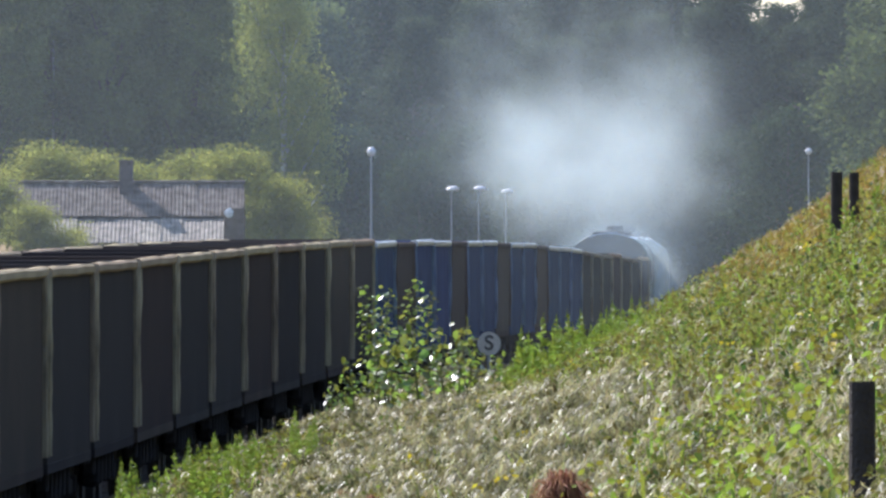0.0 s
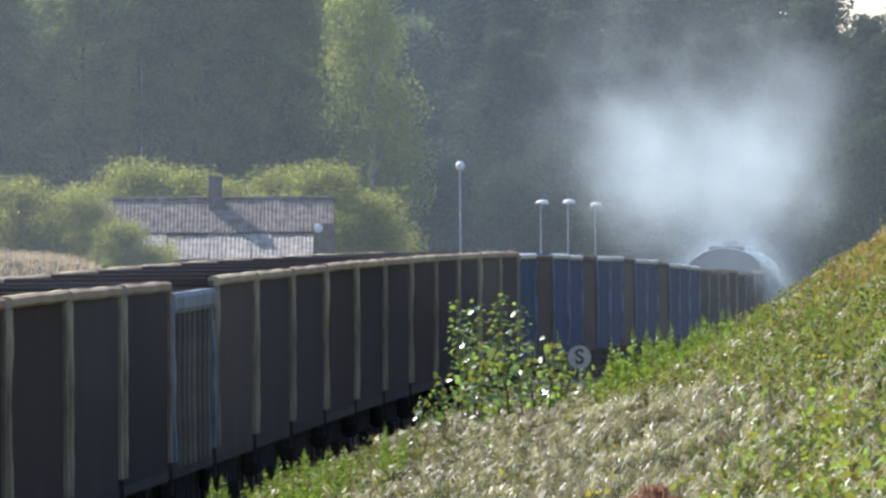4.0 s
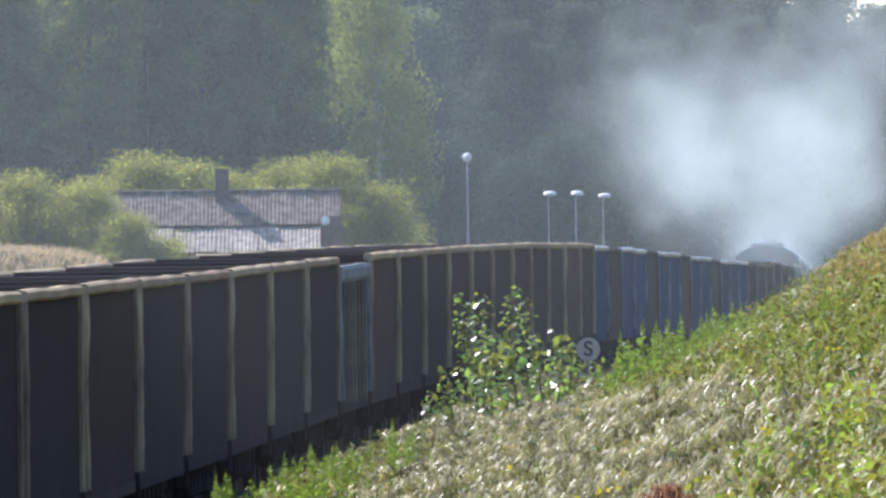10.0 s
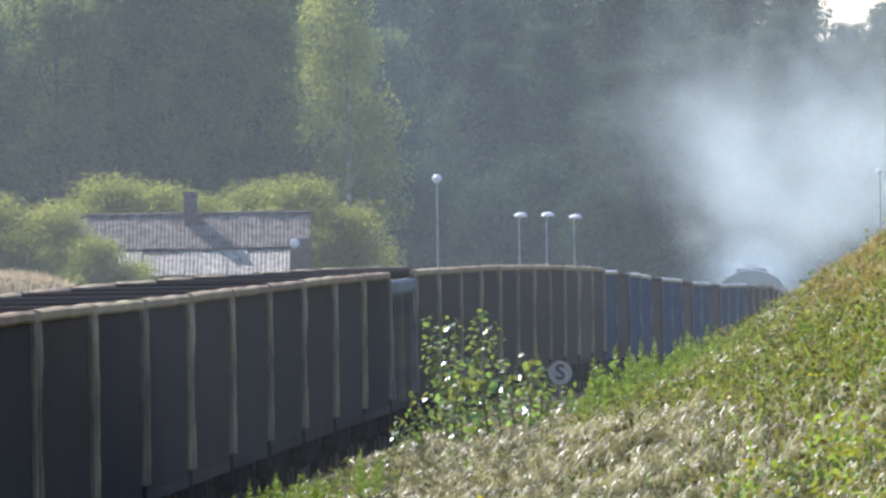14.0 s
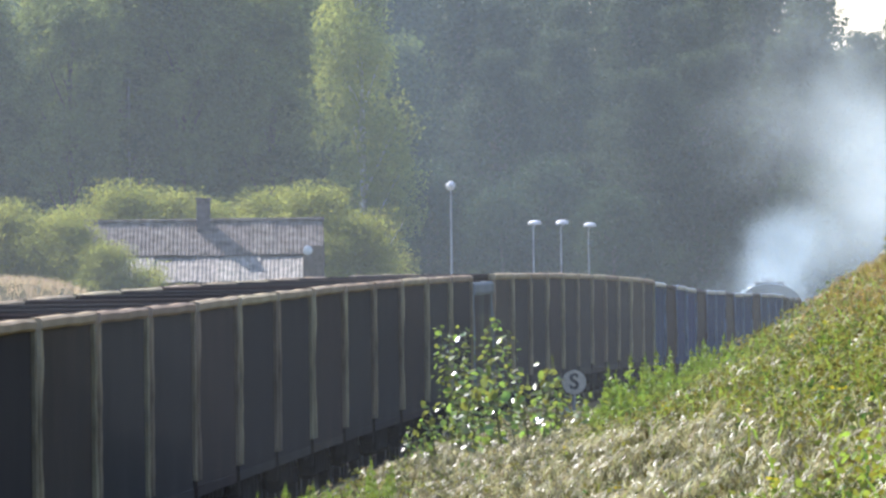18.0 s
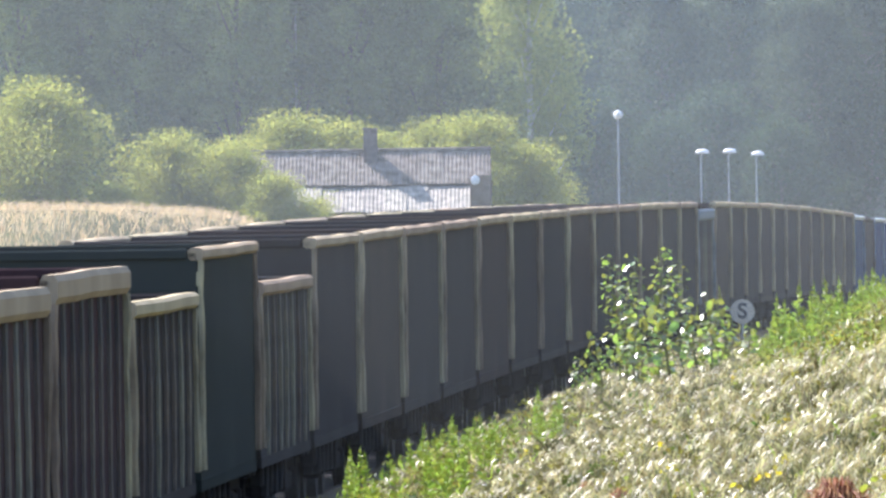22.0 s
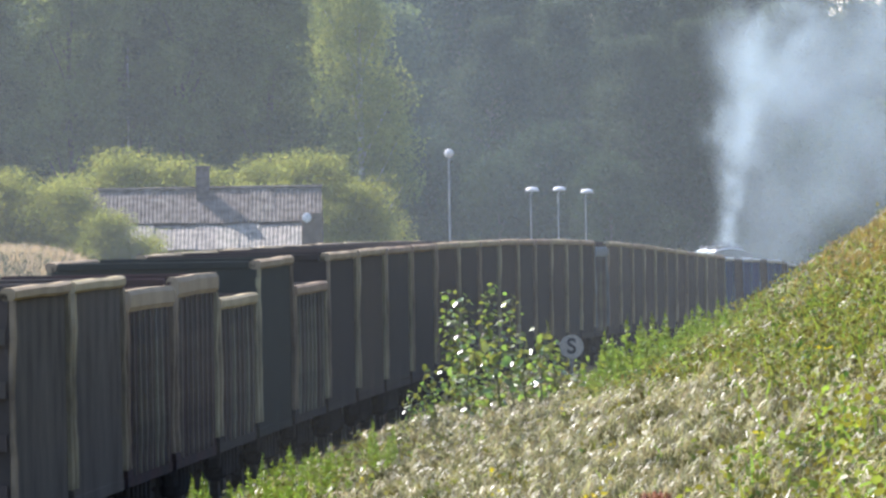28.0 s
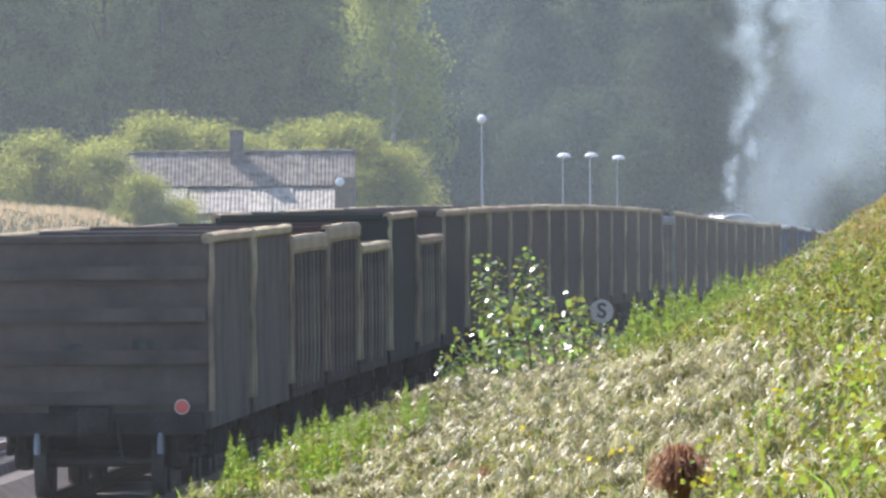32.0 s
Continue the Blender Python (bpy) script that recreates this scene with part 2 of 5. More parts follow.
M = {
    "soil": mat("soil", (0.095, 0.085, 0.045), 0.95, 0.35, 0.6, 0.5, second=(0.065, 0.07, 0.03), spec=0.04),
    "ballast": mat("ballast", (0.15, 0.135, 0.125), 0.95, 0.4, 2.0, 1.0, spec=0.04),
    "rail": mat("rail", (0.22, 0.17, 0.14), 0.55, 0.3, 4, 0.1, 0.8),
    "sleeper": mat("sleeper", (0.16, 0.145, 0.135), 0.9, 0.25, 5, 0.3, spread=0.4),
    "steel_brown": mat("steel_brown", (0.076, 0.056, 0.046), 0.9, 0.14, 0.35, 0.05, spread=0.45, second=(0.062, 0.048, 0.040), spec=0.04),
    "steel_grey": mat("steel_grey", (0.057, 0.049, 0.045), 0.9, 0.14, 0.35, 0.05, spread=0.45, spec=0.04),
    "steel_green": mat("steel_green", (0.036, 0.042, 0.037), 0.9, 0.14, 0.35, 0.05, spread=0.4, spec=0.04),
    "steel_blue": mat("steel_blue", (0.021, 0.048, 0.125), 0.9, 0.3, 0.9, 0.1, spread=0.3, spec=0.04),
    "dust": mat("dust", (0.46, 0.365, 0.235), 0.85, 0.16, 0.35, 0.05, spread=0.3, second=(0.33, 0.26, 0.17), spec=0.04),
    "dust_green": mat("dust_green", (0.25, 0.24, 0.17), 0.85, 0.4, 1.6, 0.3, spread=0.4, second=(0.12, 0.09, 0.065), spec=0.04),
    "post_dust": mat("post_dust", (0.36, 0.30, 0.195), 0.85, 0.4, 1.1, 0.2, spread=0.4, second=(0.17, 0.145, 0.105), spec=0.04),
    "rib_dust": mat("rib_dust", (0.185, 0.155, 0.115), 0.85, 0.45, 0.9, 0.2, spread=0.7, second=(0.10, 0.10, 0.095), spec=0.04),
    "steel_tail": mat("steel_tail", (0.118, 0.098, 0.084), 0.9, 0.3, 0.9, 0.1, spread=0.2, second=(0.075, 0.066, 0.058), spec=0.04),
    "steel_red": mat("steel_red", (0.062, 0.034, 0.032), 0.9, 0.35, 0.9, 0.1, spread=0.3, second=(0.04, 0.032, 0.034), spec=0.04),
    "pale_blue": mat("pale_blue", (0.26, 0.29, 0.31), 0.7, 0.3, 1.6, 0.2, second=(0.15, 0.17, 0.18), spec=0.04),
    # Light grey patchy rails, paled further to hold the sun glint.
    "pale_rail": mat("pale_rail", (0.46, 0.47, 0.48), 0.3, 0.4, 1.2, 0.1, 0.2, second=(0.16, 0.18, 0.22)),
    "blue_post": mat("blue_post", (0.13, 0.19, 0.27), 0.7, 0.35, 1.4, 0.1, spread=0.3, second=(0.06, 0.10, 0.17), spec=0.1),
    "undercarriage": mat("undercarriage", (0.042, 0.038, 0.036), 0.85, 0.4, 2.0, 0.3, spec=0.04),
    "wheel_tread": mat("wheel_tread", (0.05, 0.048, 0.046), 0.6, 0.3, 6, 0.0, 0.0),
    "tail_red": mat("tail_red", (0.62, 0.12, 0.10), 0.6, 0.15, 6),
    "faded_paint": mat("faded_paint", (0.085, 0.085, 0.08), 0.9, 0.4, 5, 0.1, second=(0.05, 0.048, 0.046), spec=0.04),
    "sign_white": mat("sign_white", (0.66, 0.60, 0.50), 0.6, 0.12, 5, 0.05),
    "sign_letter": mat("sign_letter", (0.09, 0.09, 0.09), 0.7, 0.2, 8),
    "white_paint": mat("white_paint", (0.80, 0.80, 0.78), 0.55, 0.10, 4, 0.05),
    "loco_green": mat("loco_green", (0.035, 0.10, 0.09), 0.4, 0.25, 0.8, 0.05, coat=0.3),
    "loco_dark": mat("loco_dark", (0.055, 0.055, 0.055), 0.5, 0.3, 0.8, 0.05),
    "glass_dark": mat("glass_dark", (0.02, 0.025, 0.03), 0.08, 0.1, 2),
    "roof_grey": mat("roof_grey", (0.78, 0.78, 0.78), 0.35, 0.2, 0.8, 0.05, 0.2),
    "lamp_pole": mat("lamp_pole", (0.38, 0.40, 0.41), 0.5, 0.15, 3, 0.1, 0.3),
    "lamp_globe": mat("lamp_globe", (0.85, 0.83, 0.80), 0.25, 0.05, 3),
    "fibre_cement": mat("fibre_cement", (0.215, 0.180, 0.150), 0.95, 0.5, 2.4, 0.3, spread=0.12, spec=0.1),
    "fibre_cement_pale": mat("fibre_cement_pale", (0.33, 0.295, 0.245), 0.8, 0.5, 2.6, 0.3, spread=0.15, spec=0.12),
    "chimney_brick": mat("chimney_brick", (0.12, 0.10, 0.10), 0.9, 0.3, 4, 0.5),
    "house_wood": mat("house_wood", (0.16, 0.12, 0.09), 0.85, 0.3, 3, 0.3),
    "post_wood": mat("post_wood", (0.055, 0.042, 0.032), 0.9, 0.4, 8, 0.7),
    "bark": mat("bark", (0.12, 0.09, 0.07), 0.95, 0.4, 3, 0.6),
    "shoot_bark": mat("shoot_bark", (0.12, 0.13, 0.05), 0.6, 0.3, 9),
    "bark_birch": mat("bark_birch", (0.60, 0.58, 0.54), 0.8, 0.4, 2, 0.4, second=(0.1, 0.09, 0.08)),
    "leaf_birch": mat("leaf_birch", (0.350, 0.370, 0.080), 0.55, 0.42, 0.42, spread=0.22, through_light=0.6, spec=0.08, second=(0.15, 0.19, 0.05)),
    "leaf_aspen": mat("leaf_aspen", (0.250, 0.290, 0.075), 0.55, 0.5, 0.30, spread=0.2, through_light=0.55, spec=0.06, second=(0.07, 0.10, 0.035)),
    "leaf_dark": mat("leaf_dark", (0.055, 0.085, 0.035), 0.6, 0.5, 0.35, spread=0.2, through_light=0.35, spec=0.05),
    # leaf_mid, leaf_bush and needle: lit patches and shaded hollows put into the colour.
    "leaf_mid": mat("leaf_mid", (0.150, 0.185, 0.055), 0.6, 0.55, 0.28, spread=0.2, through_light=0.45, spec=0.05, second=(0.035, 0.052, 0.022)),
    "leaf_bush": mat("leaf_bush", (0.330, 0.330, 0.070), 0.55, 0.4, 0.7, spread=0.3, through_light=0.64, spec=0.06, second=(0.150, 0.180, 0.040)),
    "needle": mat("needle", (0.075, 0.096, 0.042), 0.65, 0.6, 0.30, spread=0.2, through_light=0.3, spec=0.05, second=(0.018, 0.028, 0.018)),
    "leaf_glossy": mat("leaf_glossy", (0.230, 0.300, 0.045), 0.30, 0.25, 9, spread=0.8, through_light=0.55, spec=0.9, coat=0.4),
    "weed": mat("weed", (0.250, 0.340, 0.045), 0.5, 0.2, 4, spread=0.5, through_light=0.5, spec=0.3),
    "grass_silver": mat("grass_silver", (0.220, 0.205, 0.090), 0.45, 0.3, 6, spread=0.5, through_light=0.35, spec=0.3, second=(0.085, 0.085, 0.03)),
    # Olive grass, darkened to carry the shade between tufts.
    "grass_olive": mat("grass_olive", (0.105, 0.100, 0.034), 0.6, 0.25, 9, spread=0.6, through_light=0.35, spec=0.1),
    "grass_gold": mat("grass_gold", (0.330, 0.215, 0.042), 0.5, 0.3, 5, spread=0.6, through_light=0.45, spec=0.2, second=(0.16, 0.145, 0.03)),
    "leaf_silver": mat("leaf_silver", (0.45, 0.40, 0.195), 0.42, 0.3, 6, spread=0.6, through_light=0.42, spec=0.5, second=(0.20, 0.19, 0.07)),
    "leaf_broad": mat("leaf_broad", (0.200, 0.205, 0.040), 0.55, 0.25, 6, spread=0.8, through_light=0.5, spec=0.1),
    "leaf_herb": mat("leaf_herb", (0.075, 0.115, 0.022), 0.5, 0.25, 6, spread=0.6, through_light=0.45, spec=0.2),
    "leaf_bramble": mat("leaf_bramble", (0.240, 0.275, 0.035), 0.5, 0.3, 9, spread=0.8, through_light=0.5, spec=0.4),
    "hay": mat("hay", (0.56, 0.42, 0.235), 0.7, 0.2, 0.5, spread=0.2, through_light=0.4),
    "flower_yellow": mat("flower_yellow", (0.62, 0.52, 0.03), 0.6, 0.1, 9, spread=0.3, through_light=0.3),
    "dead_brown": mat("dead_brown", (0.30, 0.13, 0.05), 0.8, 0.2, 9, spread=0.6, through_light=0.2),
}
SMOKE_DENSE = exhaust_haze_mat("smoke_dense", 0.16, 1.9, 0.0, 0.33, 0.66)
SMOKE_CORE = exhaust_haze_mat("smoke_core", 0.22, 1.8, 0.0, 0.22, 0.75, (0.62, 0.74, 0.80, 1))
SMOKE_THIN = exhaust_haze_mat("smoke_thin", 0.10, 1.7, 0.0, 0.33, 0.66)
SMOKE_ROLL = exhaust_haze_mat("smoke_roll", 0.055, 2.0, 0.0, 0.30, 0.70, (0.58, 0.70, 0.75, 1))
SMOKE_MIST = exhaust_haze_mat("smoke_mist", 0.18, 1.5, 0.0, 0.25, 0.72, (0.56, 0.68, 0.76, 1))
SMOKE_BILLOW = exhaust_haze_mat("smoke_billow", 0.15, 2.2, 0.05, 0.38, 0.62, (0.60, 0.72, 0.77, 1))
# Air haze and lens glare, put into thin added sheets.
GLARE_VEIL = exhaust_haze_mat("smoke_veil", 0.0075, 1.1, 0.7, 0.0, 0.55, (0.62, 0.66, 0.66, 1))
HAZE_BANK = exhaust_haze_mat("smoke_bank", 0.014, 1.3, 0.7, 0.0, 0.6, (0.52, 0.655, 0.71, 1))
# Bluish tone of distant smoke haze and glare, carried by added sheets.
FOREST_HAZE = exhaust_haze_mat("smoke_haze", 0.030, 1.6, 0.35, 0.05, 0.75, (0.455, 0.645, 0.77, 1))
scene.cycles.transparent_max_bounces = 160

# ---- mesh helpers ----


def mesh_from(name, verts, faces, material, smooth=False):
    me = bpy.data.meshes.new(name)
    me.from_pydata([tuple(v) for v in verts], [], faces)
    me.materials.append(material)
    if smooth:
        me.polygons.foreach_set("use_smooth", [True] * len(me.polygons))
    me.update()
    return me


def quick_mesh(name, verts, quads, material, tris=None):
    """Large meshes from arrays: verts (n,3), quads (m,4), tris (k,3)."""
    me = bpy.data.meshes.new(name)
    tris = np.zeros((0, 3), int) if tris is None else tris
    quads = np.zeros((0, 4), int) if quads is None else quads
    me.vertices.add(len(verts))
    me.vertices.foreach_set("co", np.asarray(verts, np.float32).ravel())
    loops = np.concatenate([quads.ravel(), tris.ravel()]).astype(np.int32)
    me.loops.add(len(loops))
    me.loops.foreach_set("vertex_index", loops)
    me.polygons.add(len(quads) + len(tris))
    start = np.concatenate([np.arange(len(quads)) * 4, len(quads) * 4 + np.arange(len(tris)) * 3]).astype(np.int32)
    me.polygons.foreach_set("loop_start", start)
    me.materials.append(material)
    me.update(calc_edges=True)
    return me


def box_bm(bm, x0, x1, y0, y1, z0, z1):
    c = [bm.verts.new((x, y, z)) for x in (x0, x1) for y in (y0, y1) for z in (z0, z1)]
    for f in ((0, 1, 3, 2), (4, 6, 7, 5), (0, 4, 5, 1), (2, 3, 7, 6), (0, 2, 6, 4), (1, 5, 7, 3)):
        bm.faces.new([c[i] for i in f])
    return c


def box(x0, x1, y0, y1, z0, z1, bevel=0.0, segments=2):
    bm = bmesh.new()
    box_bm(bm, x0, x1, y0, y1, z0, z1)
    if bevel:
        bmesh.ops.bevel(bm, geom=bm.edges[:], offset=bevel, segments=segments, affect="EDGES", profile=0.5)
    return bm


def tube(p0, p1, r0, r1=None, n=12):
    r1 = r0 if r1 is None else r1
    bm = bmesh.new()
    d = Vector(p1) - Vector(p0)
    bmesh.ops.create_cone(bm, cap_ends=True, segments=n, radius1=r0, radius2=r1, depth=d.length)
    q = d.to_track_quat("Z", "Y").to_matrix().to_4x4()
    bmesh.ops.transform(bm, matrix=Matrix.Translation((Vector(p0) + Vector(p1)) / 2) @ q, verts=bm.verts)
    return bm


def worn_bar(p0, p1, half_x, half_y, bend, seed, n=12, round_ends=False, swell=0.25):
    """A bar from p0 to p1, a little dented along its length; half sizes across (x) and along the second axis."""
    bm = bmesh.new()
    p0, p1 = Vector(p0), Vector(p1)
    d = (p1 - p0).normalized()
    side = Vector((1, 0, 0))
    other = d.cross(side).normalized()
    rings = []
    ring = [(1, 0.55), (0.55, 1), (-0.55, 1), (-1, 0.55), (-1, -0.55), (-0.55, -1), (0.55, -1), (1, -0.55)]
    for i in range(n + 1):
        k = i / n
        c = p0.lerp(p1, k)
        q = noise.noise_vector(Vector((seed * 7.3, k * (p1 - p0).length * 0.9, seed)))
        q2 = noise.noise_vector(Vector((seed * 3.1 + 40, k * (p1 - p0).length * 3.0, seed)))
        c = c + side * bend * (q.x + 2 * swell * q2.x) + other * bend * (q.y + 2 * swell * q2.y)
        s = 1.0 + swell * q2.z
        if round_ends and i in (0, n):
            s *= 0.92
        rings.append([bm.verts.new(c + side * (a * half_x * s) + other * (e * half_y * s)) for a, e in ring])
    for a, c in zip(rings[:-1], rings[1:]):
        for i in range(8):
            j = (i + 1) % 8
            bm.faces.new((a[i], a[j], c[j], c[i]))
    bm.faces.new(rings[0])
    bm.faces.new(rings[-1])
    return bm


def joined(*bms):
    out = bmesh.new()
    for b in bms:
        me = bpy.data.meshes.new("piece")
        b.to_mesh(me)
        out.from_mesh(me)
        bpy.data.meshes.remove(me)
        b.free()
    return out


def part(name, bm, material, parent=None, label="", smooth=False):
    me = bpy.data.meshes.new(name)
    bmesh.ops.recalc_face_normals(bm, faces=bm.faces)
    bm.to_mesh(me)
    bm.free()
    me.materials.append(material)
    if smooth:
        me.polygons.foreach_set("use_smooth", [True] * len(me.polygons))
    ob = new(name, me)
    ob.parent = parent
    return tagged(ob, label)


def again(ob, parent, m=None):
    """Another part on the same mesh."""
    o = new(ob.name.split(".")[0], ob.data)
    o.parent = parent
    if m is not None:
        o.matrix_basis = m
    return o


# ---- plan of the track and of the ground ----
LINE_Y = [-420, -120, 0, 100, 160, 195, 225, 300, 400, 500, 600, 643, 700, 765, 830, 900, 965, 1050, 1200]
LINE_X = [-13.7, -11.5, -10.0, -8.32, -7.443, -6.797, -6.16, -4.32, -1.52, 1.48, 4.77, 6.30, 8.40, 10.55, 11.75, 11.55, 10.40, 7.5, 0.0]
LINE_Z = [-0.2, -0.1, -0.08, -0.07, -0.065, -0.06, -0.06, 0.0, -0.08, -0.45, -1.10, -1.36, -1.62, -2.10, -2.60, -2.77, -2.82, -3.1, -3.6]


def smooth_curve(xs, ys):
    xs, ys = np.array(xs, float), np.array(ys, float)
    m = np.gradient(ys, xs)

    def f(x):
        x = np.asarray(x, float)
        i = np.clip(np.searchsorted(xs, x) - 1, 0, len(xs) - 2)
        h = xs[i + 1] - xs[i]
        s = (x - xs[i]) / h
        return ((2 * s**3 - 3 * s**2 + 1) * ys[i] + (s**3 - 2 * s**2 + s) * h * m[i]
                + (-2 * s**3 + 3 * s**2) * ys[i + 1] + (s**3 - s**2) * h * m[i + 1])
    return f


track_x, track_z = smooth_curve(LINE_Y, LINE_X), smooth_curve(LINE_Y, LINE_Z)


def ease(a, b, x):
    s = np.clip((np.asarray(x, float) - a) / (b - a), 0, 1)
    return s * s * (3 - 2 * s)


def wave(x, y, s, seed):
    """Cheap smooth unevenness, about -1 to 1."""
    return (np.sin(x / s * 1.7 + seed) * np.cos(y / s * 1.3 + seed * 2.1) + np.sin((x + y) / s * 0.9 + seed * 0.7)
            + 0.5 * np.sin(x / s * 3.9 - y / s * 2.7 + seed * 3.3)) / 2.5


def hill(x, y):
    """The cutting slope beside the track: it climbs away from the rails."""
    v = x - 0.0235 * y
    low = ease(-3.5, -7.0, v)
    z = 4.25 + 0.45 * v + 0.62 * ease(-1.6, 1.4, v) + 0.55 * ease(-6.0, -8.0, v) - 0.42 * ease(230, 330, y) * ease(-3.2, -4.6, v) * ease(-8.5, -7.0, v) - 0.30 * ease(190, 260, y) * ease(-1.4, -2.8, v) * ease(-6.2, -4.6, v)
    z = z - 1.45 * (1 - 0.62 * low) * np.clip(1 - y / 330, 0, 3) ** 1.2 - 0.011 * np.clip(y - 335, 0, 500) - 0.22
    return z + 0.08 * wave(x, y, 2.2, 1.0) * ease(30, 90, y)


def ground(x, y):
    x, y = np.asarray(x, float), np.asarray(y, float)
    u = x - track_x(np.clip(y, -420, 1200))
    rail = track_z(np.clip(y, -420, 1200))
    flat = rail - 0.95
    right = np.minimum(np.maximum(hill(x, y), flat), 14.0)
    z = flat + (right - flat) * ease(2.6, 3.5, u)
    bank = 5.05 * ease(-17.0, -25, u) * ease(480, 590, y) * (1 - ease(650, 760, y)) + 1.6 * ease(-8, -14, u) * ease(760, 840, y)
    z = z + np.where(u < 0, bank + 0.12 * wave(x, y, 5, 2.0) * ease(-12, -16, u), 0)
    return z


# ---- ground, one sheet to the horizon ----
gx = np.concatenate([[-3000, -1500, -700, -350, -200, -120, -80, -60, -45, -36], np.arange(-30, 24, 0.6), [26, 32, 40, 60, 90, 150, 300, 700, 1500, 3000]])
gy = np.concatenate([[-900, -500, -300, -150, -60], np.arange(0, 460, 4.0), np.arange(460, 1240, 10.0), [1260, 1400, 1700, 2200, 3000, 4500]])
GX, GY = np.meshgrid(gx, gy)
gv = np.stack([GX, GY, ground(GX, GY)], -1).reshape(-1, 3)
gi = np.arange(len(gv)).reshape(GX.shape)
gq = np.stack([gi[:-1, :-1], gi[:-1, 1:], gi[1:, 1:], gi[1:, :-1]], -1).reshape(-1, 4)
gm = quick_mesh("ground", gv, gq, M["soil"])
gm.polygons.foreach_set("use_smooth", [True] * len(gm.polygons))
tagged(new("ground", gm), "grassy soil of the railway cutting and fields", "ground", kind="structure")


# ---- railway ----


def sweep(name, profile, offset, material, y0=-400, y1=1190, step=6.0, closed=True):
    """A profile of (across, up) drawn along the track at an offset from its middle."""
    ys = np.arange(y0, y1, step)
    xs, zs = track_x(ys), track_z(ys)
    dx = np.gradient(xs, ys)
    k = len(profile)
    v = []
    for i in range(len(ys)):
        n = Vector((1, -dx[i], 0)).normalized()
        for a, b in profile:
            v.append((xs[i] + n.x * (a + offset), ys[i] + n.y * (a + offset), zs[i] + b))
    f = []
    last = k if closed else k - 1
    for i in range(len(ys) - 1):
        for j in range(last):
            a, b = i * k + j, i * k + (j + 1) % k
            f.append((a, b, b + k, a + k))
    return mesh_from(name, v, f, material)


RAIL_PROFILE = [(-0.075, -0.18), (0.075, -0.18), (0.07, -0.165), (0.012, -0.14), (0.012, -0.045), (0.036, -0.03), (0.036, 0.0), (-0.036, 0.0),
                (-0.036, -0.03), (-0.012, -0.045), (-0.012, -0.14), (-0.07, -0.165)]
for centre, word in ((0.0, "main"), (-4.6, "second")):
    bed = new("track_bed", sweep("track_bed", [(-2.6, -0.97), (-1.75, -0.36), (1.75, -0.36), (2.6, -0.97)], centre, M["ballast"], closed=False))
    tagged(bed, "grey crushed stone ballast bed of the " + word + " track", "track bed", kind="structure")
    rails = tagged(new("railway_track"), "pair of worn steel rails on pale concrete sleepers", "railway track", "railway tracks", kind="structure")
    for side in (-0.796, 0.796):
        r = new("rail", sweep("rail", RAIL_PROFILE, centre + side, M["rail"]))
        r.parent = rails
    sl = box(-1.35, 1.35, -0.13, 0.13, -0.40, -0.19, 0.03, 1)
    first = part("sleeper", sl, M["sleeper"], rails)
    far_v, far_q = [], []
    first_used = False
    for y in np.arange(60, 420, 0.6 * 1.0):
        dx = float(track_x(y + 1) - track_x(y - 1)) / 2
        m = Matrix.Translation((float(track_x(y)) + centre, float(y) + dx * -centre, float(track_z(y)))) @ Matrix.Rotation(-math.atan(dx), 4, "Z")
        if 180 <= y <= 260:
            if not first_used:
                first.matrix_basis, first_used = m, True
            else:
                again(first, rails, m)
        else:
            b0 = len(far_v)
            for q in [(-1.35, -0.13, -0.4), (1.35, -0.13, -0.4), (1.35, 0.13, -0.4), (-1.35, 0.13, -0.4), (-1.3, -0.1, -0.19), (1.3, -0.1, -0.19), (1.3, 0.1, -0.19), (-1.3, 0.1, -0.19)]:
                far_v.append(tuple(m @ Vector(q)))
            far_q += [(b0, b0 + 1, b0 + 5, b0 + 4), (b0 + 1, b0 + 2, b0 + 6, b0 + 5), (b0 + 2, b0 + 3, b0 + 7, b0 + 6), (b0 + 3, b0, b0 + 4, b0 + 7), (b0 + 4, b0 + 5, b0 + 6, b0 + 7)]
    rest = new("sleeper_row", mesh_from("sleeper_row", far_v, far_q, M["sleeper"]))
    rest.parent = rails
    tagged(rest, kind="stuff")

# ---- train ----
PITCH = 13.92


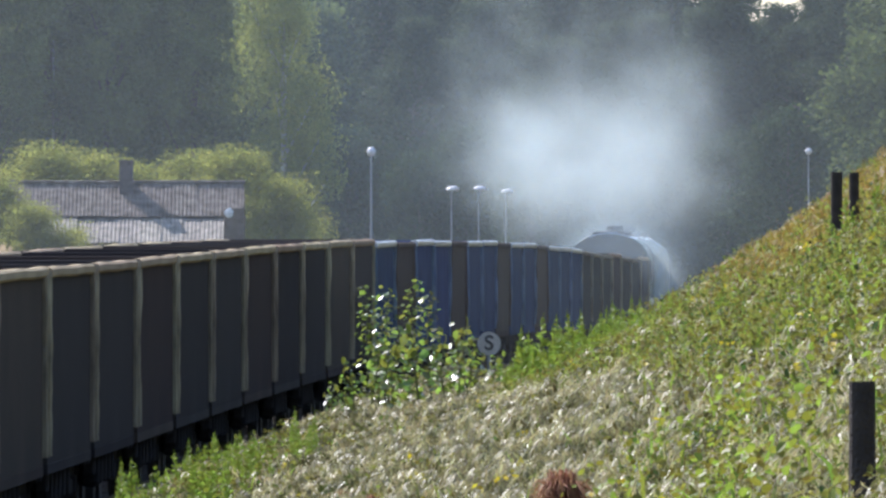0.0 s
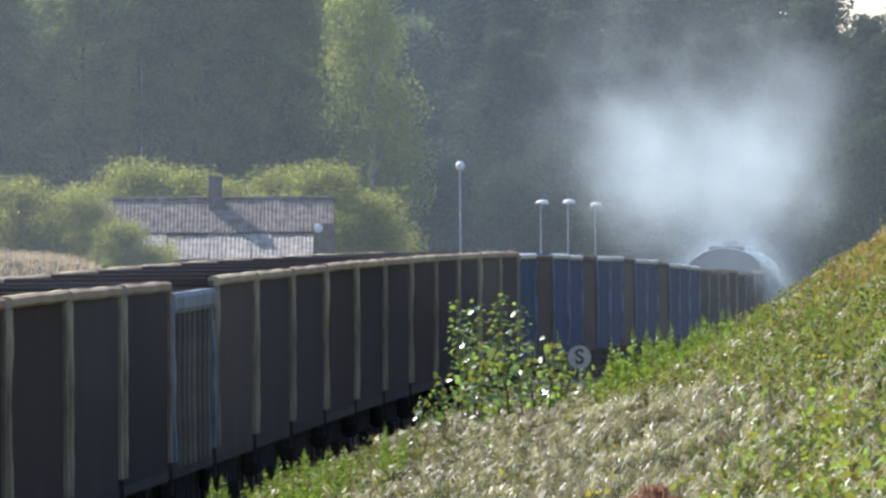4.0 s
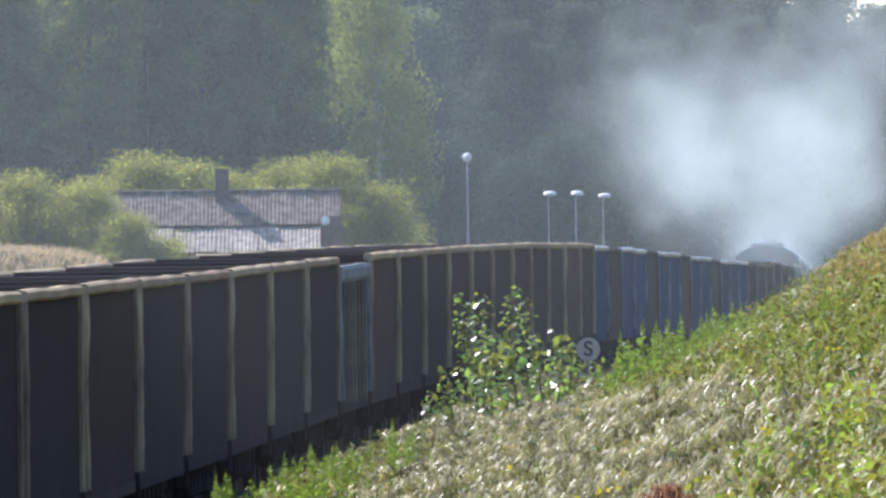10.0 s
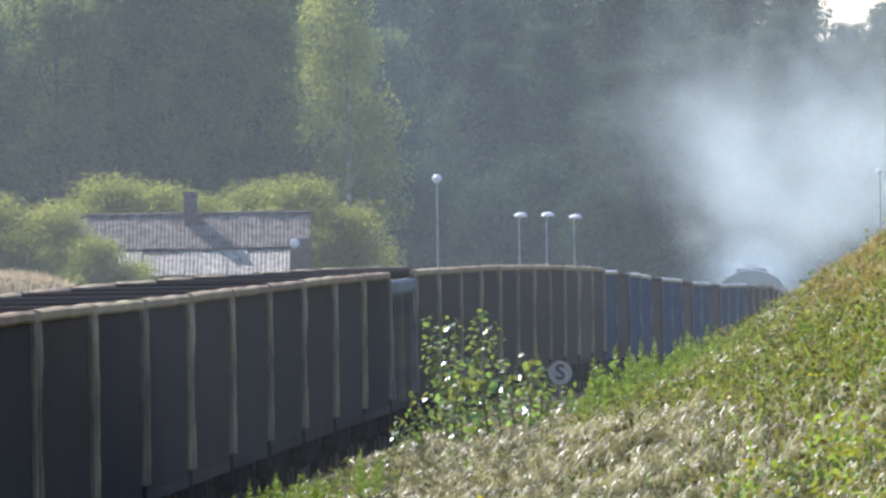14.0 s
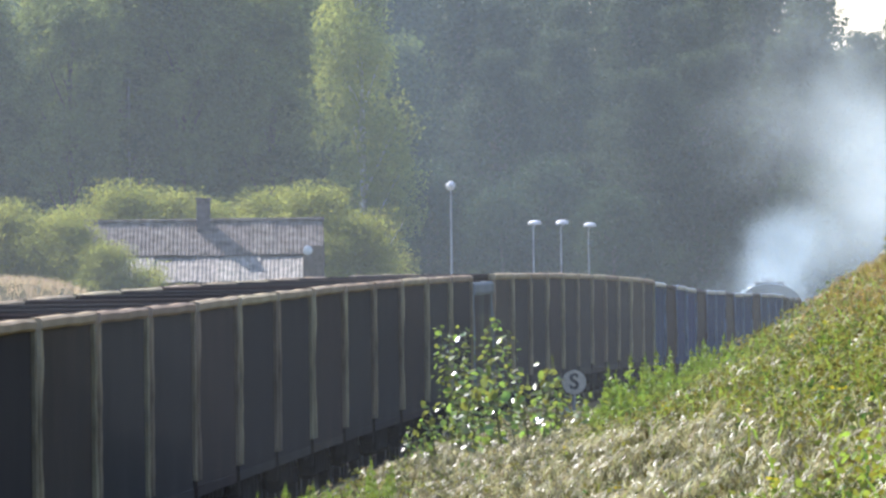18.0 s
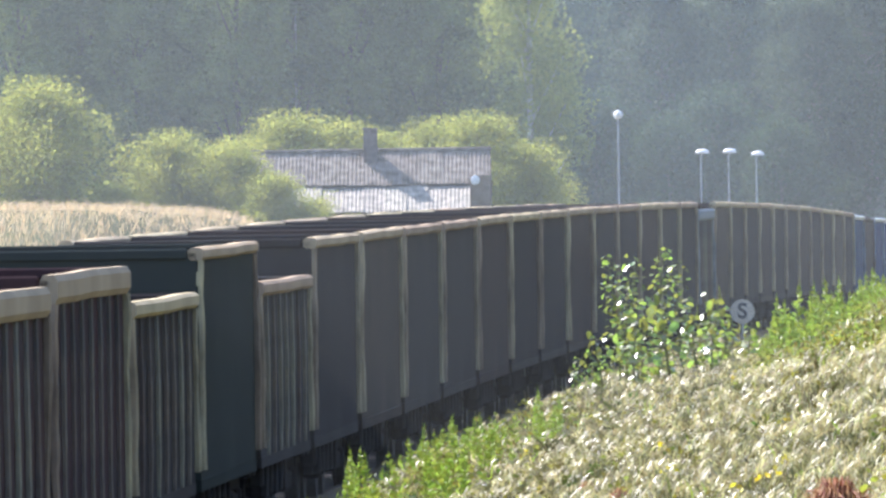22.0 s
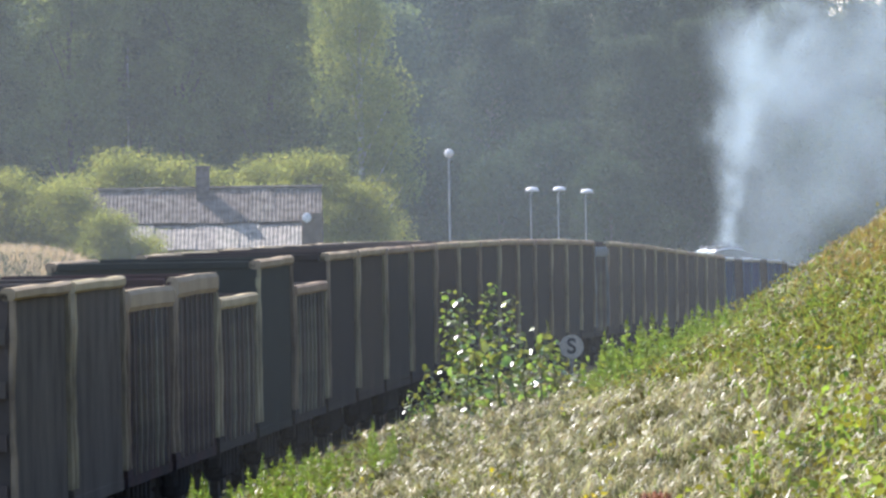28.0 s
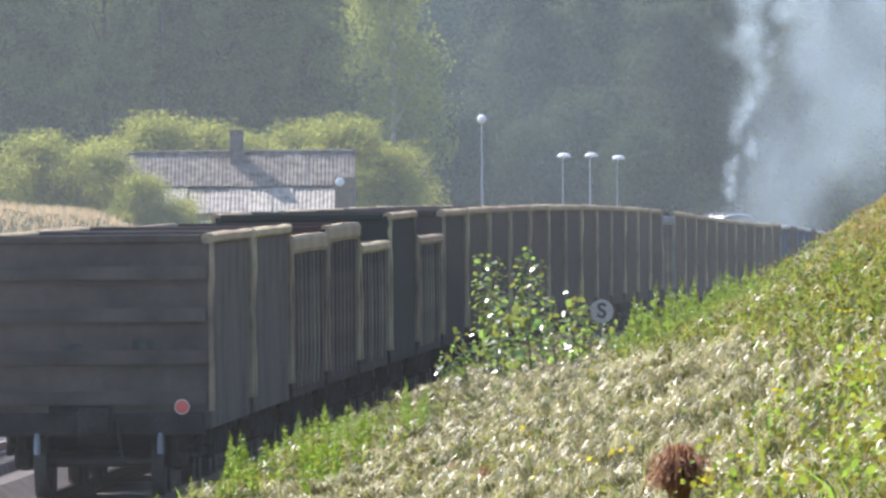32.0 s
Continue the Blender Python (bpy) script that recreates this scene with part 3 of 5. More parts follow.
def gondola(style, paint, edge, height=3.5, label=""):
    """Open four-axle wagon, standing on rail level, its length along +Y. style: smooth or ribbed sides."""
    w = tagged(new("gondola_wagon"), label, "wagon", "wagons of the train")
    L, W, F0 = 6.35, 1.50, 1.16
    lip = 0.135 if style == "smooth" else 0.27 if height > 3.3 else 0.165
    wear = height * 17.0 + len(label)
    post = M["blue_post"] if edge == M["pale_rail"] else M["post_dust"] if edge == M["dust"] else edge
    part("floor", box(-W, W, -L, L, F0, F0 + 0.08), paint, w)
    for s in (-1, 1):
        part("side_wall", box(s * W - 0.02, s * W + 0.02, -L, L, F0 - 0.12, height - lip * 0.5), paint, w)
        bm = worn_bar((s * (W + 0.005), -L - 0.02, height - lip / 2), (s * (W + 0.005), L + 0.02, height - lip / 2), 0.085, lip / 2, 0.018, wear + s, 4, False, 0.0)
        part("top_rail", bm, edge, w, "dusty rolled top rail")
        part("side_sill", box(s * W - 0.07, s * W + 0.026, -L, L, F0 - 0.26, F0 - 0.12, 0.01, 1), paint, w)
        for e in (-1, 1):
            part("corner_post", worn_bar((s * (W + 0.035), e * (L - 0.06), F0 - 0.02), (s * (W + 0.035), e * (L - 0.06), height - lip), 0.046, 0.065, 0.034, wear + 3 * s + 5 * e, 16), post, w, "dusty corner post")
        part("hatch_gear", joined(box(s * 1.28 - 0.09, s * 1.28 + 0.09, -2.9, 2.9, 0.62, 0.98, 0.03, 1), *[box(s * 1.36 - 0.05, s * 1.36 + 0.05, y - 0.12, y + 0.12, 0.50, 1.0, 0.02, 1) for y in (-2.4, -1.2, 0.0, 1.2, 2.4)]), M["undercarriage"], w)
        if style == "ribbed":
            proto = None
            for i in range(7):
                y = -L + (i + 1) * 2 * L / 8
                if proto is None:
                    proto = part("rib", worn_bar((s * (W + 0.034), 0, F0 - 0.12), (s * (W + 0.034), 0, height - lip), 0.028, 0.06, 0.012, wear + s, 10), M["rib_dust"], w)
                    proto.location.y = y
                else:
                    again(proto, w, Matrix.Translation((0, y, 0)))
    for e in (-1, 1):
        part("end_wall", box(-W, W, e * L - 0.02, e * L + 0.02, F0 - 0.12, height - 0.06), paint, w)
        part("end_rail", box(-W + 0.09, W - 0.09, e * L - 0.06, e * L + 0.06, height - 0.13, height - 0.01, 0.02, 1), paint, w)
        proto = None
        for z in (0.16, 0.70, 1.26, 1.82):
            if F0 + z > height - 0.3:
                continue
            if proto is None:
                bm = bmesh.new()
                box_bm(bm, -W + 0.03, W - 0.03, e * (L + 0.02), e * (L + 0.09), -0.09, 0.09)
                proto = part("end_rib", bm, paint, w)
                proto.location.z = F0 + z
            else:
                again(proto, w, Matrix.Translation((0, 0, F0 + z)))
        part("end_sill", box(-1.45, 1.45, e * (L + 0.02) - 0.12, e * (L + 0.02) + 0.12, F0 - 0.34, F0 - 0.03, 0.02, 1), M["undercarriage"], w)
        cp = joined(box(-0.16, 0.16, e * 6.4 - 0.3, e * 6.4 + 0.3, 0.88, 1.16, 0.03, 1), box(-0.22, 0.22, e * 6.72 - 0.2, e * 6.72 + 0.2, 0.82, 1.2, 0.06, 2))
        part("coupler", cp, M["undercarriage"], w)
        bogie = new("bogie")
        bogie.parent = w
        bogie.location = (0, e * 4.33, 0)
        for s in (-1, 1):
            fr = joined(box(s * 1.02 - 0.09, s * 1.02 + 0.09, -1.2, 1.2, 0.62, 0.80, 0.03, 1), box(s * 1.02 - 0.1, s * 1.02 + 0.1, -0.45, 0.45, 0.34, 0.62, 0.05, 1),
                        box(s * 1.02 - 0.12, s * 1.02 + 0.12, -1.12, -0.74, 0.36, 0.66, 0.05, 1), box(s * 1.02 - 0.12, s * 1.02 + 0.12, 0.74, 1.12, 0.36, 0.66, 0.05, 1))
            part("side_frame", fr, M["undercarriage"], bogie)
        part("bolster", box(-1.1, 1.1, -0.22, 0.22, 0.6, 0.95, 0.04, 1), M["undercarriage"], bogie)
        for y in (-0.925, 0.925):
            ws = joined(tube((-1.0, 0, 0), (1.0, 0, 0), 0.085, n=10), tube((-0.865, 0, 0), (-0.735, 0, 0), 0.475, n=24), tube((0.735, 0, 0), (0.865, 0, 0), 0.475, n=24),
                        tube((-0.735, 0, 0), (-0.70, 0, 0), 0.505, n=24), tube((0.70, 0, 0), (0.735, 0, 0), 0.505, n=24))
            wh = part("wheelset", ws, M["wheel_tread"], bogie)
            wh.location = (0, y, 0.475)
    part("centre_sill", box(-0.24, 0.24, -L, L, F0 - 0.42, F0 - 0.02), M["undercarriage"], w)
    part("brake_gear", joined(box(-0.9, -0.3, -1.1, -0.5, 0.45, 0.8, 0.05, 1), tube((0.55, -0.6, 0.62), (0.55, 0.7, 0.62), 0.2, n=12)), M["undercarriage"], w)
    return w


def locomotive():
    """One section of a twin diesel engine with a rounded roof, on rail level, along +Y."""
    w = tagged(new("diesel_locomotive"), "dark green diesel locomotive section with rounded roof, smoking", "locomotive", "locomotive sections")
    L, W = 8.2, 1.48
    prof = [(-W, 1.15), (-W, 3.55)] + [(-W * math.cos(a) * (1 if math.cos(a) < 0.8 else 1), 3.55 + 0.85 * math.sin(a)) for a in np.linspace(0.12, math.pi - 0.12, 11)] + [(W, 3.55), (W, 1.15)]
    bm = bmesh.new()
    rings = []
    for y in (-L, -L + 0.02, L - 0.02, L):
        k = 0.97 if abs(y) == L else 1.0
        rings.append([bm.verts.new((x * k, y, z)) for x, z in prof])
    for a, b in zip(rings[:-1], rings[1:]):
        for i in range(len(prof)):
            j = (i + 1) % len(prof)
            bm.faces.new((a[i], a[j], b[j], b[i]))
    bm.faces.new(rings[0])
    bm.faces.new(rings[-1][::-1])
    part("body", bm, M["loco_green"], w)
    end = bmesh.new()
    vs = [end.verts.new((x * 0.96, -L - 0.03, z)) for x, z in prof]
    ve = [end.verts.new((x * 0.96, -L + 0.01, z)) for x, z in prof]
    end.faces.new(vs)
    for i in range(len(prof)):
        j = (i + 1) % len(prof)
        end.faces.new((vs[i], vs[j], ve[j], ve[i]))
    part("end_panel", end, M["loco_dark"], w, "dull dark end panel")
    for s in (-1, 1):
        part("end_window", box(s * 0.75 - 0.3, s * 0.75 + 0.3, -L - 0.05, -L - 0.02, 2.7, 3.35, 0.01, 1), M["glass_dark"], w)
        part("grille", box(s * W - 0.02, s * W + 0.03, -4.5, 3.0, 2.6, 3.4, 0.01, 1), M["loco_dark"], w)
        # White band on the flank in place of a sun reflection.
        part("stripe", box(s * W - 0.005, s * W + 0.025, -L + 0.3, L - 0.3, 1.75, 1.95), M["white_paint"], w)
        part("handrail", tube((s * (W + 0.06), L - 1.2, 1.4), (s * (W + 0.06), L - 1.2, 3.0), 0.02, n=6), M["white_paint"], w)
    # Roof sheet in near-white: the sun's shine on the edges is in the colour.
    bm = bmesh.new()
    arc = [(-1.30 * math.cos(a), 3.585 + 0.85 * math.sin(a)) for a in np.linspace(0.35, math.pi - 0.35, 13)]
    shell = [[bm.verts.new((x, y, z + dz)) for x, z in arc] for y, dz in ((-L + 0.05, -0.03), (-L + 0.05, 0.02), (L - 0.05, 0.02), (L - 0.05, -0.03))]
    for a, c in zip(shell[:-1], shell[1:]):
        for i in range(len(arc) - 1):
            bm.faces.new((a[i], a[i + 1], c[i + 1], c[i]))
    part("roof", bm, M["roof_grey"], w, "roof sheet coloured pale for the sun's shine on it", True)
    part("door", box(-0.33, 0.33, -L - 0.055, -L - 0.02, 1.3, 3.3, 0.02, 1), M["loco_dark"], w)
    part("roof_hatch", box(-0.7, 0.7, -5.4, -1.5, 4.34, 4.51, 0.05, 2), M["loco_dark"], w, "dull dark roof hatch")
    part("exhaust_stack", joined(tube((0, 1.2, 4.25), (0, 1.2, 4.74), 0.34, 0.3, 16)), M["undercarriage"], w)
    for y in (3.2, 5.2):
        part("roof_fan", tube((0, y, 4.32), (0, y, 4.48), 0.8, 0.78, 20), M["loco_dark"], w)
    part("underframe", box(-1.45, 1.45, -L, L, 0.95, 1.2), M["undercarriage"], w)
    part("fuel_tank", box(-1.3, 1.3, -1.9, 1.9, 0.3, 0.98, 0.15, 2), M["undercarriage"], w)
    for e in (-1, 1):
        bogie = new("bogie")
        bogie.parent = w
        bogie.location = (0, e * 5.0, 0)
        for s in (-1, 1):
            part("side_frame", box(s * 1.05 - 0.1, s * 1.05 + 0.1, -2.3, 2.3, 0.4, 0.95, 0.06, 1), M["undercarriage"], bogie)
        for y in (-1.85, 0, 1.85):
            ws = joined(tube((-1.0, 0, 0), (1.0, 0, 0), 0.09, n=10), tube((-0.865, 0, 0), (-0.72, 0, 0), 0.525, n=20), tube((0.72, 0, 0), (0.865, 0, 0), 0.525, n=20))
            wh = part("wheelset", ws, M["wheel_tread"], bogie)
            wh.location = (0, y, 0.525)
    return w


WAGON_KINDS = {
    "B": ("smooth", "steel_brown", "dust", 3.50, "dark brown steel gondola wagon with dusty top rails"),
    "T": ("smooth", "steel_tail", "dust", 3.50, "dark brown steel gondola wagon with dusty top rails"),
    "G": ("smooth", "steel_grey", "dust", 3.50, "dark grey steel gondola wagon with dusty top rails"),
    "N": ("smooth", "steel_green", "dust", 3.52, "dark green steel gondola wagon with dusty top rails"),
    "R": ("ribbed", "steel_red", "dust", 3.42, "rusty brown gondola wagon with ribbed sides"),
    "Q": ("ribbed", "steel_red", "dust", 3.32, "rusty brown gondola wagon with ribbed sides and a bent top rail"),
    "r": ("ribbed", "steel_grey", "dust", 3.05, "low dark gondola wagon with ribbed sides"),
    "w": ("ribbed", "steel_grey", "pale_blue", 3.34, "dark ribbed gondola wagon with pale blue-grey edges"),
    "U": ("smooth", "steel_blue", "pale_rail", 3.42, "blue steel gondola wagon with pale top rails"),
    "u": ("smooth", "steel_blue", "pale_rail", 3.44, "blue steel gondola wagon"),
    "d": ("smooth", "steel_brown", "steel_brown", 3.40, "dull brown steel gondola wagon"),
    "n": ("smooth", "steel_green", "dust_green", 3.40, "dark green steel gondola wagon"),
}
# From the tail to the engine.
ORDER = "TTQRrNr" + "GBGGBGGBGGBGG" + "w" + "BGGBGGBGGBG" + "uduUdUudUudUuun" + "nnGnnG"
protos, train = {}, []
for i, kind in enumerate(ORDER):
    if kind not in protos:
        st, paint, edge, hgt, label = WAGON_KINDS[kind]
        protos[kind] = gondola(st, M[paint], M[edge], hgt, label)
        train.append(protos[kind])
    else:
        train.append(copy_thing(protos[kind], Matrix.Identity(4)))
tail = train[0]
tagged(tail, "dark brown steel gondola wagon with a red tail disc")
disc = part("tail_disc", joined(tube((1.15, -6.47, 1.20), (1.15, -6.50, 1.20), 0.10, n=24)), M["sign_white"], tail, "round red and white tail disc")
part("disc_face", tube((1.15, -6.495, 1.20), (1.15, -6.506, 1.20), 0.088, n=24), M["tail_red"], disc, "red disc face")
for x, z, wide in ((-0.32, 1.98, 0.30), (0.66, 2.03, 0.34)):
    part("faded_marking", box(x - wide / 2, x + wide / 2, -6.382, -6.372, z - 0.07, z + 0.07), M["faded_paint"], tail, "faded pale marking")
# Raised plate above the coupler, coloured dark as the shade of a recess.
part("recess_panel", box(-0.62, 0.22, -6.405, -6.375, 0.98, 1.40, 0.01, 1), M["undercarriage"], tail, "raised dark plate, shade of a recess put into its colour")
for x in (-0.78, 0.86):
    part("lamp_bracket", joined(tube((x, -6.52, 0.58), (x, -6.52, 0.80), 0.045, 0.045, 10), box(x - 0.03, x + 0.03, -6.52, -6.38, 0.78, 0.86, 0.01, 1)), M["pale_blue"], tail, "pale grey bracket below the sill")
for x in (-0.95, 0.05, 0.95):
    part("end_stanchion", box(x - 0.05, x + 0.05, -6.40, -6.372, 1.10, 1.72), M["steel_tail"], tail)
part("brake_pipe", tube((0.28, -6.5, 1.0), (0.36, -6.62, 0.55), 0.03, n=8), M["undercarriage"], tail)
part("step_iron", joined(box(1.05, 1.42, -6.42, -6.34, 0.55, 0.58), box(1.05, 1.08, -6.42, -6.34, 0.55, 0.9), box(1.39, 1.42, -6.42, -6.34, 0.55, 0.9)), M["undercarriage"], tail)
engine = locomotive()
lead = copy_thing(engine, Matrix.Identity(4))

# Arc length along the line.
_ys = np.linspace(-420, 1200, 3000)
_xs = track_x(_ys)
_s = np.concatenate([[0], np.cumsum(np.hypot(np.diff(_xs), np.diff(_ys)))])
S225 = float(np.interp(225, _ys, _s))


def on_track(s):
    """Point of the line at s metres past the reference section."""
    y = float(np.interp(S225 + s, _s, _ys))
    return Vector((float(track_x(y)), y, float(track_z(y))))


def ride(middle, half):
    """Pose of a vehicle whose bogies stand on the line."""
    a, b = on_track(middle - half), on_track(middle + half)
    d = b - a
    return Matrix.Translation((a + b) / 2) @ Euler((math.atan2(d.z, math.hypot(d.x, d.y)), 0, -math.atan2(d.x, d.y))).to_matrix().to_4x4()


def run(t):
    """Metres by which the rear of the train is past the reference section at t seconds."""
    k = t - 16.0
    return -162.687 + 10.2276 * k + 0.013051 * k**2 + -0.000625 * k**3


# ---- plants ----
rng = np.random.default_rng(7)


def blades(name, pts, height, width, material, lean=0.35, jitter=0.4):
    """Tapered bent blades, one island each."""
    n = len(pts)
    h = height * (1 + jitter * rng.standard_normal(n).clip(-1.8, 1.8) * 0.6)
    a = rng.uniform(0, 2 * np.pi, n)
    side = np.stack([np.cos(a), np.sin(a), np.zeros(n)], -1)
    b = rng.uniform(0, 2 * np.pi, n)
    bend = np.stack([np.cos(b), np.sin(b), np.zeros(n)], -1) * (h * lean * rng.uniform(0.2, 1.6, n))[:, None]
    up = np.array([0, 0, 1.0])
    w = (width * rng.uniform(0.7, 1.3, n))[:, None] / 2
    base, mid, tip = pts - up * 0.05, pts + up * (h * 0.55)[:, None] + bend * 0.35, pts + up * (h * (1 - 0.25 * lean))[:, None] + bend
    v = np.stack([base - side * w, base + side * w, mid + side * w * 0.85, mid - side * w * 0.85, tip], 1).reshape(-1, 3)
    o = np.arange(n)[:, None] * 5
    return quick_mesh(name, v, o + np.array([[0, 1, 2, 3]]), material, o + np.array([[3, 2, 4]]))


def leaves(name, centres, size, material, droop=0.0, long=1.6):
    """Flat pointed leaves turned every way, one island each, at the centres."""
    n = len(centres)
    d = rng.standard_normal((n, 3))
    d[:, 2] = d[:, 2] * 0.6 - droop
    d /= np.linalg.norm(d, axis=1, keepdims=True)
    e = np.cross(d, rng.standard_normal((n, 3)))
    e /= np.linalg.norm(e, axis=1, keepdims=True)
    s = (size * rng.uniform(0.6, 1.4, n))[:, None]
    v = np.stack([centres - d * s * long / 2, centres + e * s * 0.42, centres + d * s * long / 2, centres - e * s * 0.42], 1).reshape(-1, 3)
    o = np.arange(n)[:, None] * 4
    return quick_mesh(name, v, o + np.array([[0, 1, 2, 3]]), material)


def spears(name, starts, tips, width, material):
    """Narrow pointed leaves from stem to tip, one island each."""
    n = len(starts)
    d = tips - starts
    e = np.cross(d, rng.standard_normal((n, 3)))
    e /= np.linalg.norm(e, axis=1, keepdims=True) + 1e-9
    mid = starts + d * 0.45
    v = np.stack([starts, mid + e * width / 2, tips, mid - e * width / 2], 1).reshape(-1, 3)
    o = np.arange(n)[:, None] * 4
    return quick_mesh(name, v, o + np.array([[0, 1, 2, 3]]), material)


def arching(name, centres, radius, height, count, width, material):
    """Grass tufts: fine blades that rise from the base, arch over and hang outwards."""
    n = len(centres)
    m = n * count
    c = np.repeat(centres, count, 0)
    a = rng.uniform(0, 2 * np.pi, m)
    out = np.stack([np.cos(a), np.sin(a), np.zeros(m)], -1)
    r = (np.repeat(radius, count) * rng.uniform(0.35, 1.25, m))[:, None]
    h = (np.repeat(height, count) * rng.uniform(0.45, 1.2, m))[:, None]
    up = np.array([0, 0, 1.0])
    turn = np.stack([-np.sin(a), np.cos(a), np.zeros(m)], -1) * (rng.standard_normal(m) * 0.25)[:, None]
    p0 = c + out * r * 0.25
    p1 = c + (out * 0.45 + turn * 0.3) * r + up * h * 0.85
    p2 = c + (out * 0.85 + turn * 0.7) * r + up * h
    p3 = c + (out * 1.25 + turn * 1.2) * r + up * h * rng.uniform(0.45, 0.9, (m, 1))
    side = np.stack([-np.sin(a), np.cos(a), rng.uniform(-0.6, 0.6, m)], -1)
    w = (np.repeat(width, count) * rng.uniform(0.6, 1.4, m))[:, None] / 2
    v = np.stack([p0 - side * w * 0.6, p0 + side * w * 0.6, p1 - side * w, p1 + side * w, p2 - side * w * 0.8, p2 + side * w * 0.8, p3], 1).reshape(-1, 3)
    o = np.arange(m)[:, None] * 7
    q = np.concatenate([o + np.array([[0, 1, 3, 2]]), o + np.array([[2, 3, 5, 4]])])
    return quick_mesh(name, v, q, material, o + np.array([[4, 5, 6]]))


def branch_mesh(name, spans, material, n=7):
    """Tapered limbs: spans of (start, end, radius, radius)."""
    v, f = [], []
    for p, q, r0, r1 in spans:
        p, q = Vector(p), Vector(q)
        d = (q - p).normalized()
        a = d.orthogonal().normalized()
        c = d.cross(a)
        o = len(v)
        for base, r in ((p, r0), (q, r1)):
            for i in range(n):
                t = 2 * math.pi * i / n
                v.append(base + (a * math.cos(t) + c * math.sin(t)) * r)
        for i in range(n):
            j = (i + 1) % n
            f.append((o + i, o + j, o + n + j, o + n + i))
    return mesh_from(name, v, f, material, True)


def tree(kind, height, spread, leaf, bark, label, clumps=70, per=55, leaf_size=0.26, base=0.15, droop=0.0, name="tree", category="tree", girth=0.013):
    """A tapered trunk with limbs and a crown of leaf clumps with gaps. kind: round, birch, conifer, pine, bush."""
    t = tagged(new(name), label, category)
    spans, cs = [], []
    spans.append(((0, 0, -0.3), (0.1, 0, height * 0.5), height * girth, height * girth * 0.7))
    spans.append(((0.1, 0, height * 0.5), (0, 0.1, height * 0.95), height * girth * 0.7, height * 0.002))
    for i in range(clumps):
        k = (i + rng.uniform(0, 1)) / clumps
        z = base + (1 - base) * k
        if kind == "conifer":
            r = spread * (1.02 - k) ** 0.9
        elif kind == "pine":
            r = spread * math.sin(min(1, k * 1.1) * math.pi) ** 0.6
        elif kind == "birch":
            r = spread * (math.sin(k ** 0.8 * math.pi) ** 0.7 * 0.9 + 0.1)
        else:
            r = spread * (math.sin((0.12 + 0.88 * k) * math.pi) ** 0.55)
        r *= rng.uniform(0.45, 1.08)
        a = i * 2.39996 + rng.uniform(-0.4, 0.4)
        if kind in ("round", "birch"):
            r *= 0.85 + (1.0 if kind == "birch" or category == "bush" else 0.75) * noise.noise(Vector((1.3 * math.cos(a), 1.3 * math.sin(a), 4.0 * k + height)))
        c = Vector((r * math.cos(a), r * math.sin(a), z * height))
        cs.append(c)
        spans.append(((0, 0, max(0.1, c.z - r * (0.2 if kind == "conifer" else 0.7))), c, 0.05 * height / 18, 0.012))
    pts = []
    for c in cs:
        s = spread * (0.20 if kind == "conifer" else 0.15 if category == "bush" else 0.19)
        p = rng.standard_normal((per, 3)).clip(-1.9, 1.9) * np.array([s, s, s * (0.35 if kind in ("conifer", "pine") else 0.75 + droop)])
        p[:, 2] -= droop * s * 1.2
        pts.append(p + np.array(c))
    pts = np.concatenate(pts)
    pts = pts[pts[:, 2] > 0.05]
    tr = new("trunk", branch_mesh("trunk", spans, bark))
    cr = new("crown", leaves("crown", pts, leaf_size, leaf, droop))
    tr.parent = cr.parent = t
    return t


def lobed_tree(lobes, height, leaf, bark, label, per=900, leaf_size=0.11, name="broadleaf_tree", girth=0.010, droop=0.3):
    """A trunk whose limbs carry separate leafy lobes (x, y, z, half width, half height), each a shell of hanging sprays with gaps."""
    t = tagged(new(name), label, "tree")
    spans = [((0, 0, -0.3), (0.1, 0, height * 0.5), height * girth, height * girth * 0.7), ((0.1, 0, height * 0.5), (0, 0.1, height * 0.95), height * girth * 0.7, height * 0.002)]
    pts = []
    for x, y, z, w, h in lobes:
        spans.append(((0, 0, max(0.5, z - 1.2 * math.hypot(x, y) - h)), (x, y, z), height * 0.0035, 0.02))
        n = int(per * w * (w + h) / 4)
        sprays = max(6, n // 45)
        d = rng.standard_normal((sprays, 3)) + np.array([0, 0, 0.35])
        d /= np.linalg.norm(d, axis=1, keepdims=True)
        c = np.array([x, y, z]) + d * np.array([w, w, h]) * rng.uniform(0.55, 1.05, (sprays, 1))
        c = np.repeat(c, 45, 0)
        s = 0.17 * (w + h) / 2 + 0.10
        p = c + rng.standard_normal(c.shape).clip(-1.8, 1.8) * np.array([s, s, s * (0.7 + droop)])
        p[:, 2] -= droop * s
        pts.append(p)
    tr = new("trunk", branch_mesh("trunk", spans, bark))
    cr = new("crown", leaves("crown", np.concatenate(pts), leaf_size, leaf, droop))
    tr.parent = cr.parent = t
    return t


def crown_lobes(count, low, high, spread, size):
    """Lobes set in a spiral round the trunk, wider in the middle of the crown, of uneven size."""
    out = []
    for i in range(count):
        k = (i + 0.5) / count
        r = spread * math.sin((0.15 + 0.8 * k) * math.pi) ** 0.7 * rng.uniform(0.4, 1.0)
        w = size * rng.uniform(0.7, 1.3)
        out.append((r * math.cos(i * 2.4), r * math.sin(i * 2.4), low + (high - low) * k, w, w * rng.uniform(0.6, 0.95)))
    return out


